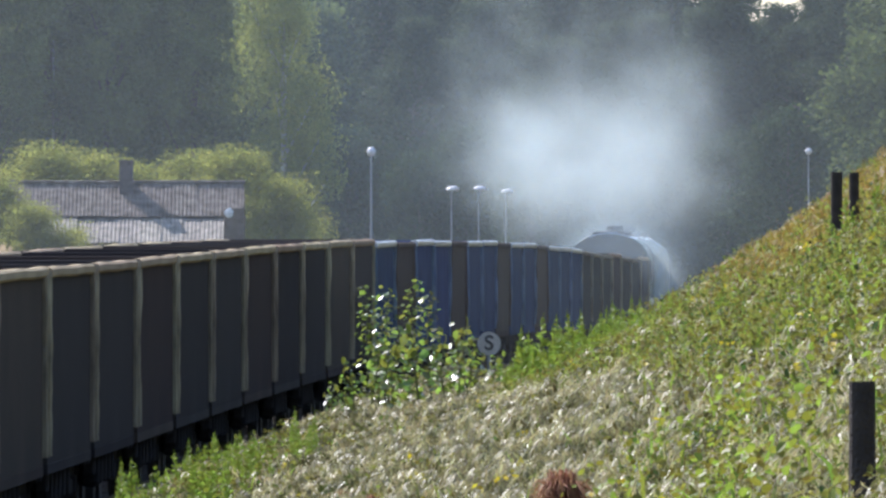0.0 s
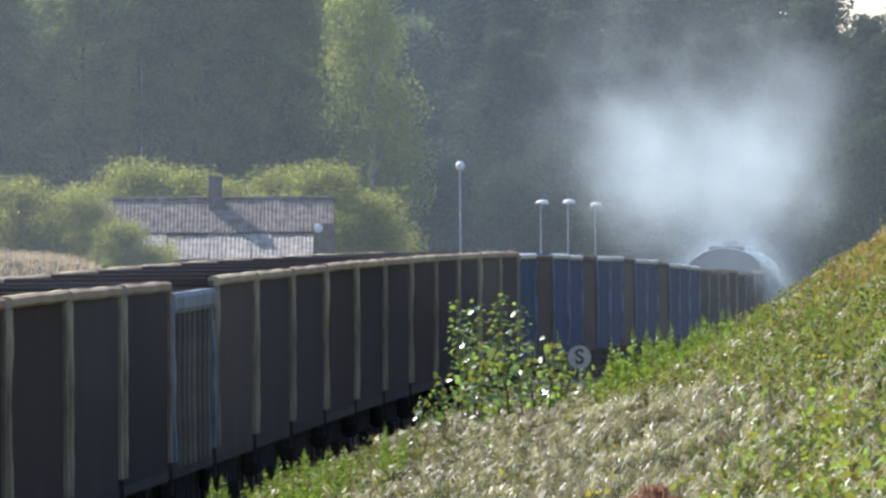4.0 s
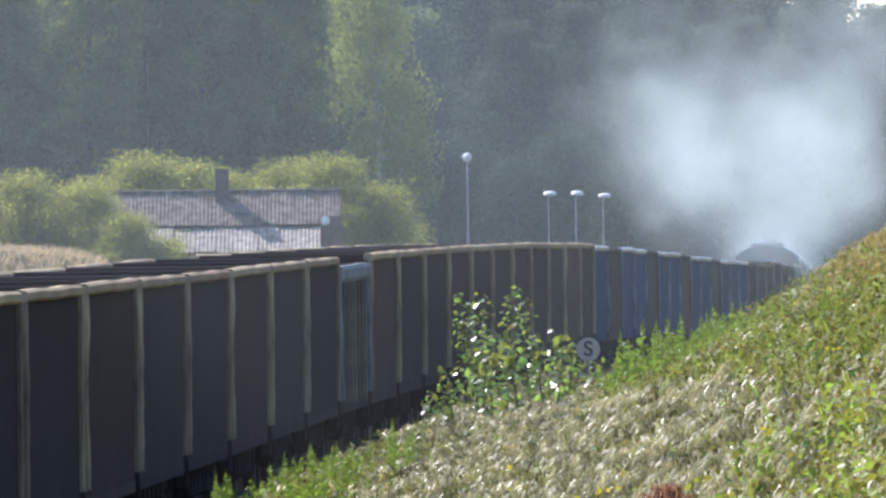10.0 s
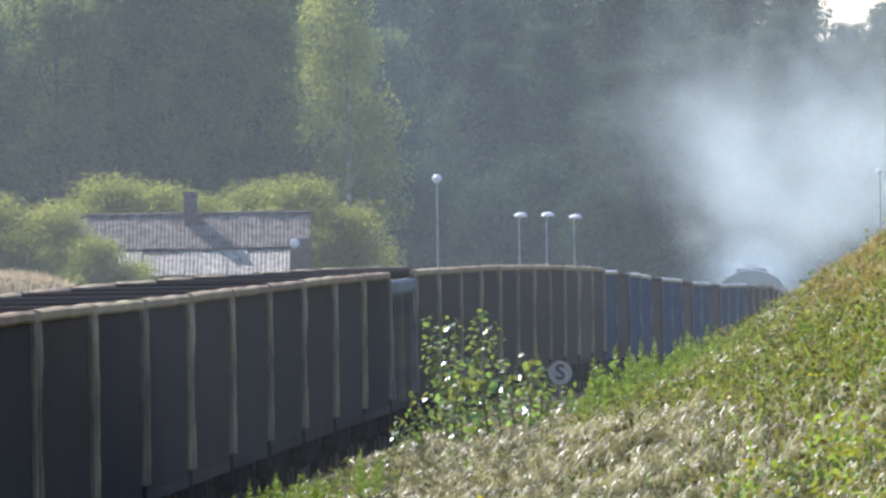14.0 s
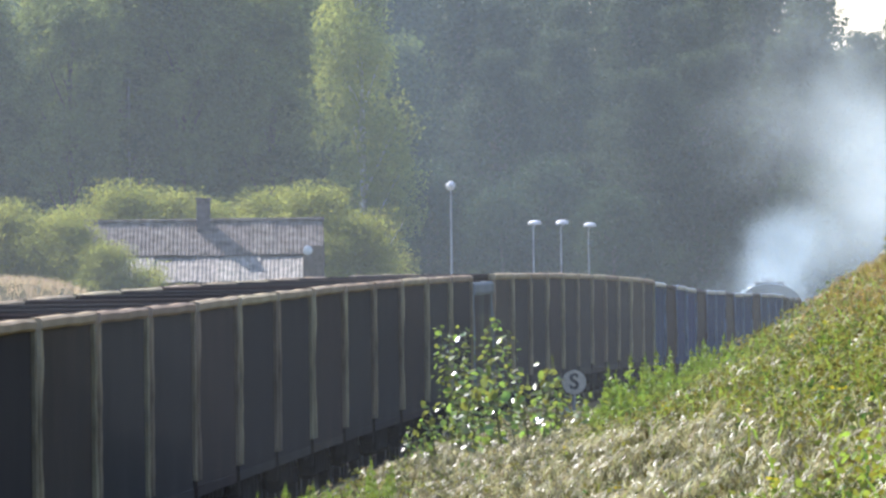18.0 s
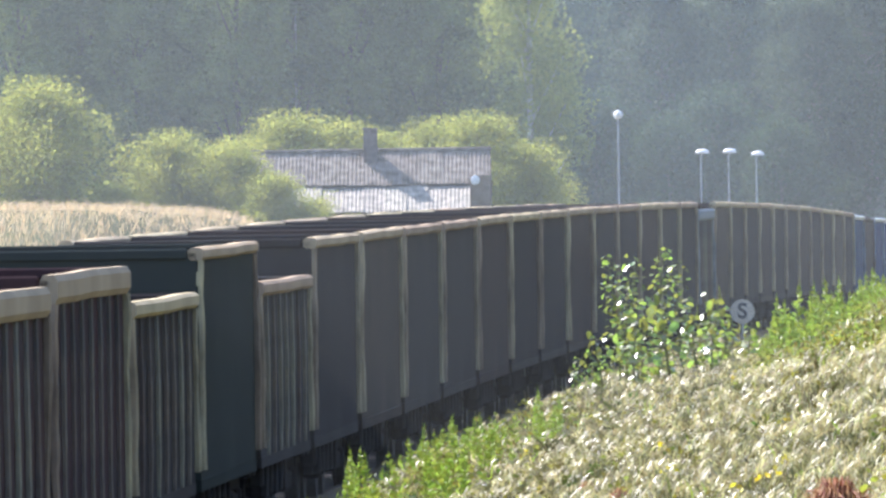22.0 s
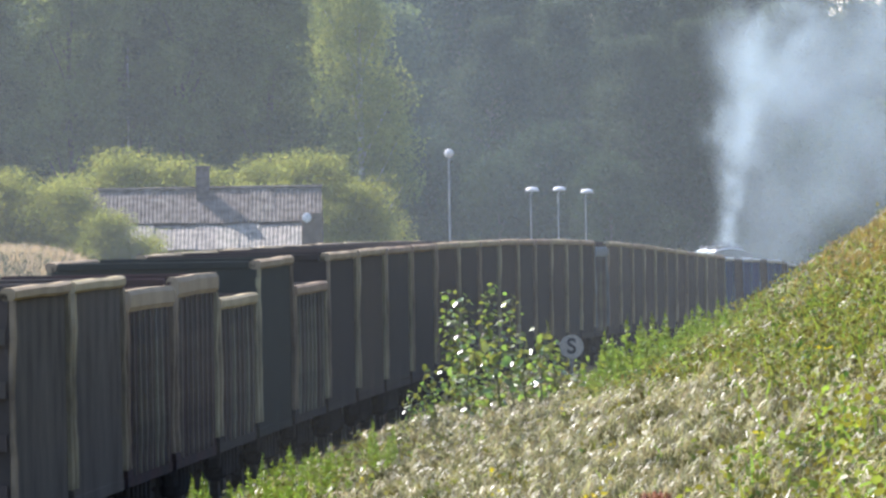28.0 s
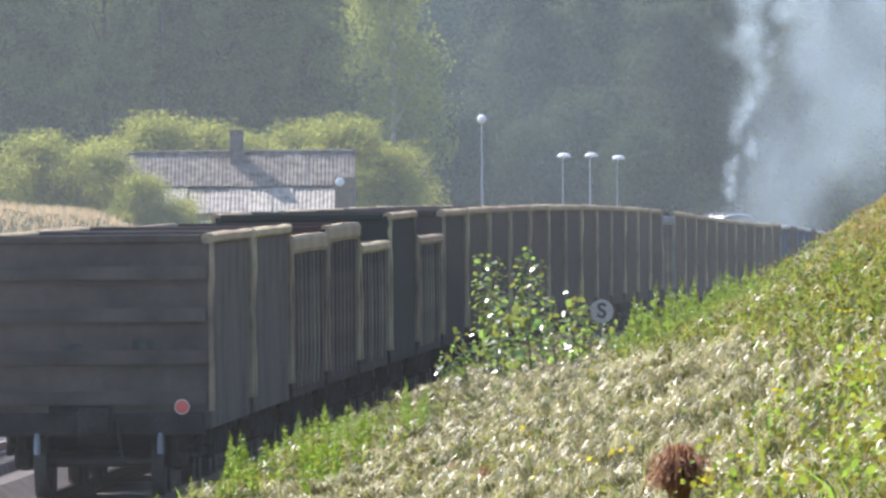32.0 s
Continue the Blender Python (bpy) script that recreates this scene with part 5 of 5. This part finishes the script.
def sucker(height, leaf=0.064, label="young poplar sucker with glossy round leaves", lean=0.1):
    """A young woody shoot: a bowed stem, short twigs and large glossy leaves set round it."""
    w = tagged(new("poplar_shrub"), label, "shrub", "poplar shoots")
    spans, cs, face = [], [], []
    bow = [Vector((lean * height * k * k, 0.05 * math.sin(3 * k), height * k)) for k in np.linspace(0, 1, 7)]
    for p, q, r in zip(bow[:-1], bow[1:], np.linspace(0.014, 0.004, 6)):
        spans.append((p, q, float(r), float(r) * 0.8))
    n = int(44 * height)
    for i in range(n):
        k = 0.10 + 0.9 * (i + rng.uniform(0, 0.6)) / n
        j = min(5, int(k * 6))
        p = bow[j].lerp(bow[j + 1], min(1.0, k * 6 - j))
        a = i * 2.4 + rng.uniform(-0.4, 0.4)
        reach = (0.11 * (1.05 - k) ** 0.6 + 0.04) * rng.uniform(0.6, 1.2)
        q = p + Vector((reach * math.cos(a), reach * math.sin(a), 0.35 * reach))
        spans.append((p, q, 0.004, 0.002))
        for d in (0.6, 1.15) if k < 0.8 else (1.0,):
            cs.append(p.lerp(q, d) + Vector(rng.uniform(-0.03, 0.03, 3)))
            face.append((0.4 * math.cos(a), 0.4 * math.sin(a), 0.75))
    st = new("stem", branch_mesh("stem", spans, M["shoot_bark"], 5))
    lf = new("foliage", ovate("foliage", np.array(cs), leaf, M["leaf_glossy"], np.array(face), 0.4, 1.25))
    st.parent = lf.parent = w
    return w


def reaching(x, y, top, height, turn=0.0):
    """Stands a plant of that height on the slope so that its tip is at the level top."""
    g = float(ground(x, y))
    return Matrix.Translation((x, y, g)) @ Matrix.Rotation(turn, 4, "Z") @ Matrix.Scale(max(0.25, (top - g) / height), 4)


SWAYING = []
shoots = {"tall": (sucker(1.55, label="tall poplar sucker with glossy round leaves", lean=-0.06), 1.55), "middle": (sucker(1.15, lean=-0.04), 1.15),
          "low": (sucker(0.62, label="low poplar sucker with glossy round leaves"), 0.62)}
used = set()
for i, (kind, x, y, top, turn) in enumerate((
        ("tall", -1.10, 262, 2.95, 0.0), ("middle", -0.98, 261, 2.45, 2.6), ("tall", -0.54, 263, 2.62, 2.9), ("middle", -0.82, 262, 2.52, 1.2), ("middle", -0.17, 264, 2.48, 1.0),
        ("low", 0.24, 265, 2.02, 0.0), ("low", 0.42, 268, 1.92, 2.0), ("low", 0.40, 266, 1.80, 4.0), ("low", -1.66, 257, 1.32, 1.0),
        ("low", -1.34, 258, 1.52, 3.0), ("low", -0.86, 258, 1.72, 0.5), ("low", -0.35, 260, 1.85, 2.6), ("low", 0.05, 262, 1.80, 1.9), ("low", -1.5, 256, 1.25, 4.0), ("low", 0.84, 268, 1.60, 1.0), ("low", -0.70, 259, 1.75, 1.5))):
    proto, size = shoots[kind]
    m = reaching(x, y, top, size, turn)
    if kind in used:
        ob = copy_thing(proto, m)
    else:
        proto.matrix_basis, ob = m, proto
        used.add(kind)
    SWAYING.append((ob, 1.8, 1.0 + 0.07 * i))
weed = weed_plant(0.95, "tall bright green weed at the foot of the slope", "tall_weed", "weed", 0.034, 1, 120, 0.12, 0.2)
weed_two = weed_plant(0.8, "bushy bright green weed with several stems", "tall_weed", "weed", 0.034, 3, 80, 0.12, 0.22)
spots = []
for i in range(60):
    y = rng.uniform(258, 290)
    k = (i + rng.uniform(-0.4, 0.4)) / 59
    a, low = 0.0037 + 0.0114 * k, float(np.interp(k, [0, 0.17, 0.48, 0.83, 1], [0.00806, 0.0067, 0.0060, 0.0051, 0.0043]))
    g = float(ground(a * y, y))
    spots.append((a * y, y, rng.uniform(0, 6), max(0.25, (4.25 - y * (low + 0.0019 * rng.uniform(0, 1) ** 1.5) - g) / 0.9)))
for i in range(58):
    y = rng.uniform(166, 220)
    spots.append((float(track_x(y)) + rng.uniform(3.4, 4.9), y, rng.uniform(0, 6), rng.uniform(0.3, 0.75)))
for x, y, size in ((3.80, 165, 0.5), (4.02, 166, 0.6), (4.25, 166, 0.55), (3.1, 185, 0.5), (2.2, 118, 0.35)):
    spots.append((x, y, 3.0 * x, size))
grove(weed, spots[::2])
grove(weed_two, spots[1::2])
dock = tagged(new("dead_dock"), "dead rust-brown dock plant in the scrub", "plant")
for name, n, r, h, w in (("leaf_mound", 1100, 0.125, 0.20, 0.006), ("seed_head", 500, 0.08, 0.24, 0.005)):
    o = new(name, arching(name, np.zeros((1, 3)), np.array([r]), np.array([h]), n, np.array([w]), M["dead_brown"]))
    o.parent = dock
dock.matrix_basis = planted(dock, 0.64, 91, 0, 1.15, -0.08)
copy_thing(dock, planted(dock, -0.62, 150, 2.0, 0.6))
copy_thing(dock, planted(dock, -0.95, 160, 1.0, 0.5))

# ---- field beyond the train ----
fy = rng.uniform(535, 690, 45000)
fx = track_x(fy) - rng.uniform(17, 62, 45000)
fp = np.stack([fx, fy, ground(fx, fy)], -1)
tagged(new("dry_field", blades("dry_field", fp, 0.34, 0.030, M["hay"], 0.9)), "tall pale dry grass of the field", "grass", kind="stuff")

# ---- smoke and haze sheets ----
PUFFS = []


def puff_mesh(seed):
    bm = bmesh.new()
    bmesh.ops.create_icosphere(bm, subdivisions=4, radius=1.12)
    for v in bm.verts:
        v.co *= 1.0 + 0.10 * noise.noise(v.co * 1.5 + Vector((seed, 0, 0)))
    return bm


def puff(material, w, h, rows, label="soft puff of pale blue-grey exhaust smoke"):
    ob = part("smoke_puff", puff_mesh(len(PUFFS) * 3.1), material, smooth=True)
    ob.scale = (w, min(4.0, 0.6 * min(w, h)), h)
    tagged(ob, label, "smoke", "smoke puffs")
    PUFFS.append((ob, rows))


def stack_at(t):
    return on_track(run(t) + len(ORDER) * PITCH + 8.6 + 1.2) + Vector((0, 0, 4.74))


times = [0, 2, 4, 6, 8, 10, 12, 14, 16, 18, 20, 22, 24, 26, 28, 30, 32]
# The plume that leaves the stack and climbs.
for i in range(62):
    leave = 5.0 + 16.0 * i / 27 if i < 27 else 21.0 + 10.6 * (i - 27) / 34
    off = rng.uniform(-0.75, 0.75) * (2.6 if 13.5 < leave < 21 else 1.0)
    span = min(1.25, (32 - leave) / 16)

    def climb(t, leave=leave, i=i, off=off):
        k = (t - leave) / 16
        kk = max(k, 0.0)
        lean = off * (0.2 + (4.5 if leave > 20.9 else 1.5) * kk) + 0.7 * math.sin(kk * 5.0) + 0.2 * kk + 6.0 * kk * kk + 18.0 * float(ease(16.5, 11.5, leave)) * kk**1.5
        sway = 0.6 * kk * math.sin(t * 0.45 + i * 0.9)
        z = (27.0 if leave > 20.9 else 13.0 if leave > 16 else 8.0) * kk + 8.0 * float(ease(21, 17, leave)) * max(0.0, kk - 0.4) - 2.4 * float(ease(0.0, -0.15, k))
        return Matrix.Translation(stack_at(t) + Vector((lean + sway, -8 * kk, z))) @ Matrix.Rotation(0.3 * math.sin(i) + 0.5 * kk, 4, "Y")

    w = (0.72 + 2.9 * (0.62 * span) ** 1.15) * (1.0 if leave < 20.9 else (0.75 if i % 2 else 1.45) * (1 - 0.38 * float(ease(24.0, 27.0, leave))))
    puff(SMOKE_CORE if leave > 20.5 else SMOKE_BILLOW if leave > 13.5 else SMOKE_THIN, w * rng.uniform(0.8, 1.1) * (1.3 if leave < 21 else 1), w * rng.uniform(1.0, 1.6) * (1 if leave > 16 else 0.8), [(t, climb(t)) for t in range(33)])
# The older cloud that hangs over the train and drifts away.
adrift = smooth_curve([0, 3, 5, 8, 10, 14, 17, 20, 24, 32], [-0.4, 0.7, 0.7, 0.9, 2.2, 5.2, 8.5, 13.0, 22.0, 40.0])
for i in range(40):
    heavy = i < 28
    dx, dz = rng.uniform(-3.2, 3.2) * (1 if heavy else 1.5), rng.uniform(-1.4, 1.6) * (1 if heavy else 1.5)
    w = rng.uniform(2.0, 3.3) if heavy else rng.uniform(2.6, 4.4)
    if not heavy:
        dx, dz = dx + 0.7, dz + 1.2

    def waft(t, dx=dx, dz=dz, i=i):
        grow = 1 + 0.035 * t
        return Matrix.Translation((6.1 + dx * grow + float(adrift(t)) * (1 + 0.008 * i), 655 + 4 * i, 5.5 + 1.25 * dz * grow + 0.03 * t + 0.3 * math.sin(t * 0.3 + i))) @ Matrix.Rotation(0.1 + 0.9 * math.sin(2.0 * i) + 0.03 * t, 4, "Y")

    puff(SMOKE_DENSE if heavy else SMOKE_THIN, w * rng.uniform(1.0, 1.5), w * rng.uniform(0.8, 1.1), [(t, waft(t)) for t in times], "bright older cloud of exhaust smoke")
for i in range(8):
    x, z = 1.8 + i * 1.5, 7.4 + 2.3 * (i % 3)
    puff(SMOKE_THIN, 5.0, 4.6, [(t, Matrix.Translation((x + float(adrift(t)) * 0.9, 765 + 9 * i, z + 0.08 * t)) @ Matrix.Rotation(0.5 * math.sin(i), 4, "Y")) for t in times], "wide thin cloud of exhaust smoke")
for i in range(5):
    x, z = 9.0 + 1.1 * i, 4.9 + 1.3 * (i % 3)
    puff(SMOKE_THIN, 4.2, 3.8, [(t, Matrix.Translation((x + float(adrift(t)) * 0.8, 840 + 7 * i, z + 0.05 * t)) @ Matrix.Rotation(0.7 * math.sin(2 * i), 4, "Y")) for t in times], "thin drifting edge of the exhaust smoke")
# Wide sheets added before the forest to imitate smoke haze and lens glare.
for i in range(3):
    puff(FOREST_HAZE, 30, 27, [(t, Matrix.Translation((-50 + i * 18 + 0.10 * t, 1030 + 0.8 * i, 12))) for t in times], "added blue sheet for smoke haze and glare before the forest")
puff(FOREST_HAZE, 34, 27, [(t, Matrix.Translation((-34 + 0.10 * t, 1036, 12))) for t in times], "added blue sheet for smoke haze and glare before the forest")
for i in range(3):
    puff(SMOKE_ROLL, 4.5 + i, 3.0, [(t, Matrix.Translation(on_track(run(t) + len(ORDER) * PITCH - 12 - 9 * i) + Vector((0.8, 0, 3.4)))) for t in times], "exhaust haze behind the engine")

# Thin smoke that crosses above the slope while the cloud drifts off.
for i in range(7):
    def cross(t, i=i):
        k = float(ease(1.5 + 0.3 * i, 9, t)) - float(ease(12, 22, t))
        return Matrix.Translation((30 + 2 * i - (17.5 + 0.6 * i) * k, 770 + 8 * i, 8.5 + 2.6 * (i % 3) + 0.05 * t)) @ Matrix.Rotation(0.6 * math.sin(2.0 * i), 4, "Y")

    puff(SMOKE_THIN, 4.6, 3.8, [(t, cross(t)) for t in times], "wide thin cloud of exhaust smoke")
# Wide thin smoke that the wind brings in beside the column.
for i in range(13):
    x0, x1, z = 15 + 1.3 * i, 2.4 + 0.8 * i, 1.5 + 3.6 * (i % 3) + 0.4 * i
    w = rng.uniform(3.2, 5.6)

    def drift(t, x0=x0, x1=x1, z=z, i=i):
        k = float(ease(8 + 0.6 * i, 22.5 + 0.4 * i, t))
        return Matrix.Translation(stack_at(t) + Vector((x0 + (x1 - x0) * k, -10 - 3.0 * i, z + 0.5 * math.sin(0.3 * t + i)))) @ Matrix.Rotation(0.5 * math.sin(3.0 * i), 4, "Y")

    puff(SMOKE_MIST, w, w * rng.uniform(1.0, 1.5), [(t, drift(t)) for t in times], "wide thin bluish exhaust smoke beside the column")


for i in range(2):
    puff(SMOKE_ROLL, 4.2, 3.4, [(t, Matrix.Translation(on_track(run(t) + len(ORDER) * PITCH - 4 - 5 * i - 1.5 * t) + Vector((0.4, 0, 4.2)))) for t in times], "exhaust smoke rolling back over the wagons")


# Sheets added across the line for air haze and lens glare, one behind another.
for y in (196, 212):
    puff(GLARE_VEIL, 21, 13, [(t, Matrix.Translation((-26 + 26 * float(ease(-2, 21, t)), y, 4.0))) for t in times], "added pale sheet that drifts in as lens glare")
for y, veil in ((310, GLARE_VEIL), (340, GLARE_VEIL), (400, GLARE_VEIL), (450, GLARE_VEIL), (560, GLARE_VEIL), (640, GLARE_VEIL), (780, HAZE_BANK), (930, HAZE_BANK)):
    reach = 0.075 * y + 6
    puff(veil, reach, reach * 0.62, [(t, Matrix.Translation((0.03 * (t - 16), y, 4.0))) for t in (0, 32)], "added pale sheet standing in for air haze and glare")


def motions():
    times = [0, 2, 4, 6, 8, 10, 12, 14, 16, 18, 20, 22, 24, 26, 28, 30, 32]
    for i, w in enumerate(train):
        walk(w, [(t, ride(run(t) + (i + 0.5) * PITCH, 4.33)) for t in times])
    ticks = [i / 15 for i in range(481)]
    for w in train[:3]:
        for bogie in [c for c in w.children if c.name.startswith("bogie")]:
            for ws in [c for c in bogie.children if c.name.startswith("wheelset")]:
                at = ws.location.copy()
                walk(ws, [(t, Matrix.Translation(at) @ Matrix.Rotation(-run(t) / 0.475, 4, "X")) for t in ticks])
    for plant, swing, pace in SWAYING:
        m0 = plant.matrix_basis.copy()
        walk(plant, [(t * 0.8, m0 @ Euler((radians(swing * 0.6 * math.sin(t * pace + 1)), radians(swing * math.sin(t * pace * 1.3)), 0)).to_matrix().to_4x4()) for t in range(41)])
    nose = len(train) * PITCH
    walk(engine, [(t, ride(run(t) + nose + 8.6, 5.0)) for t in times])
    walk(lead, [(t, ride(run(t) + nose + 25.6, 5.0)) for t in times])
    for puff, rows in PUFFS:
        walk(puff, rows)


motions()
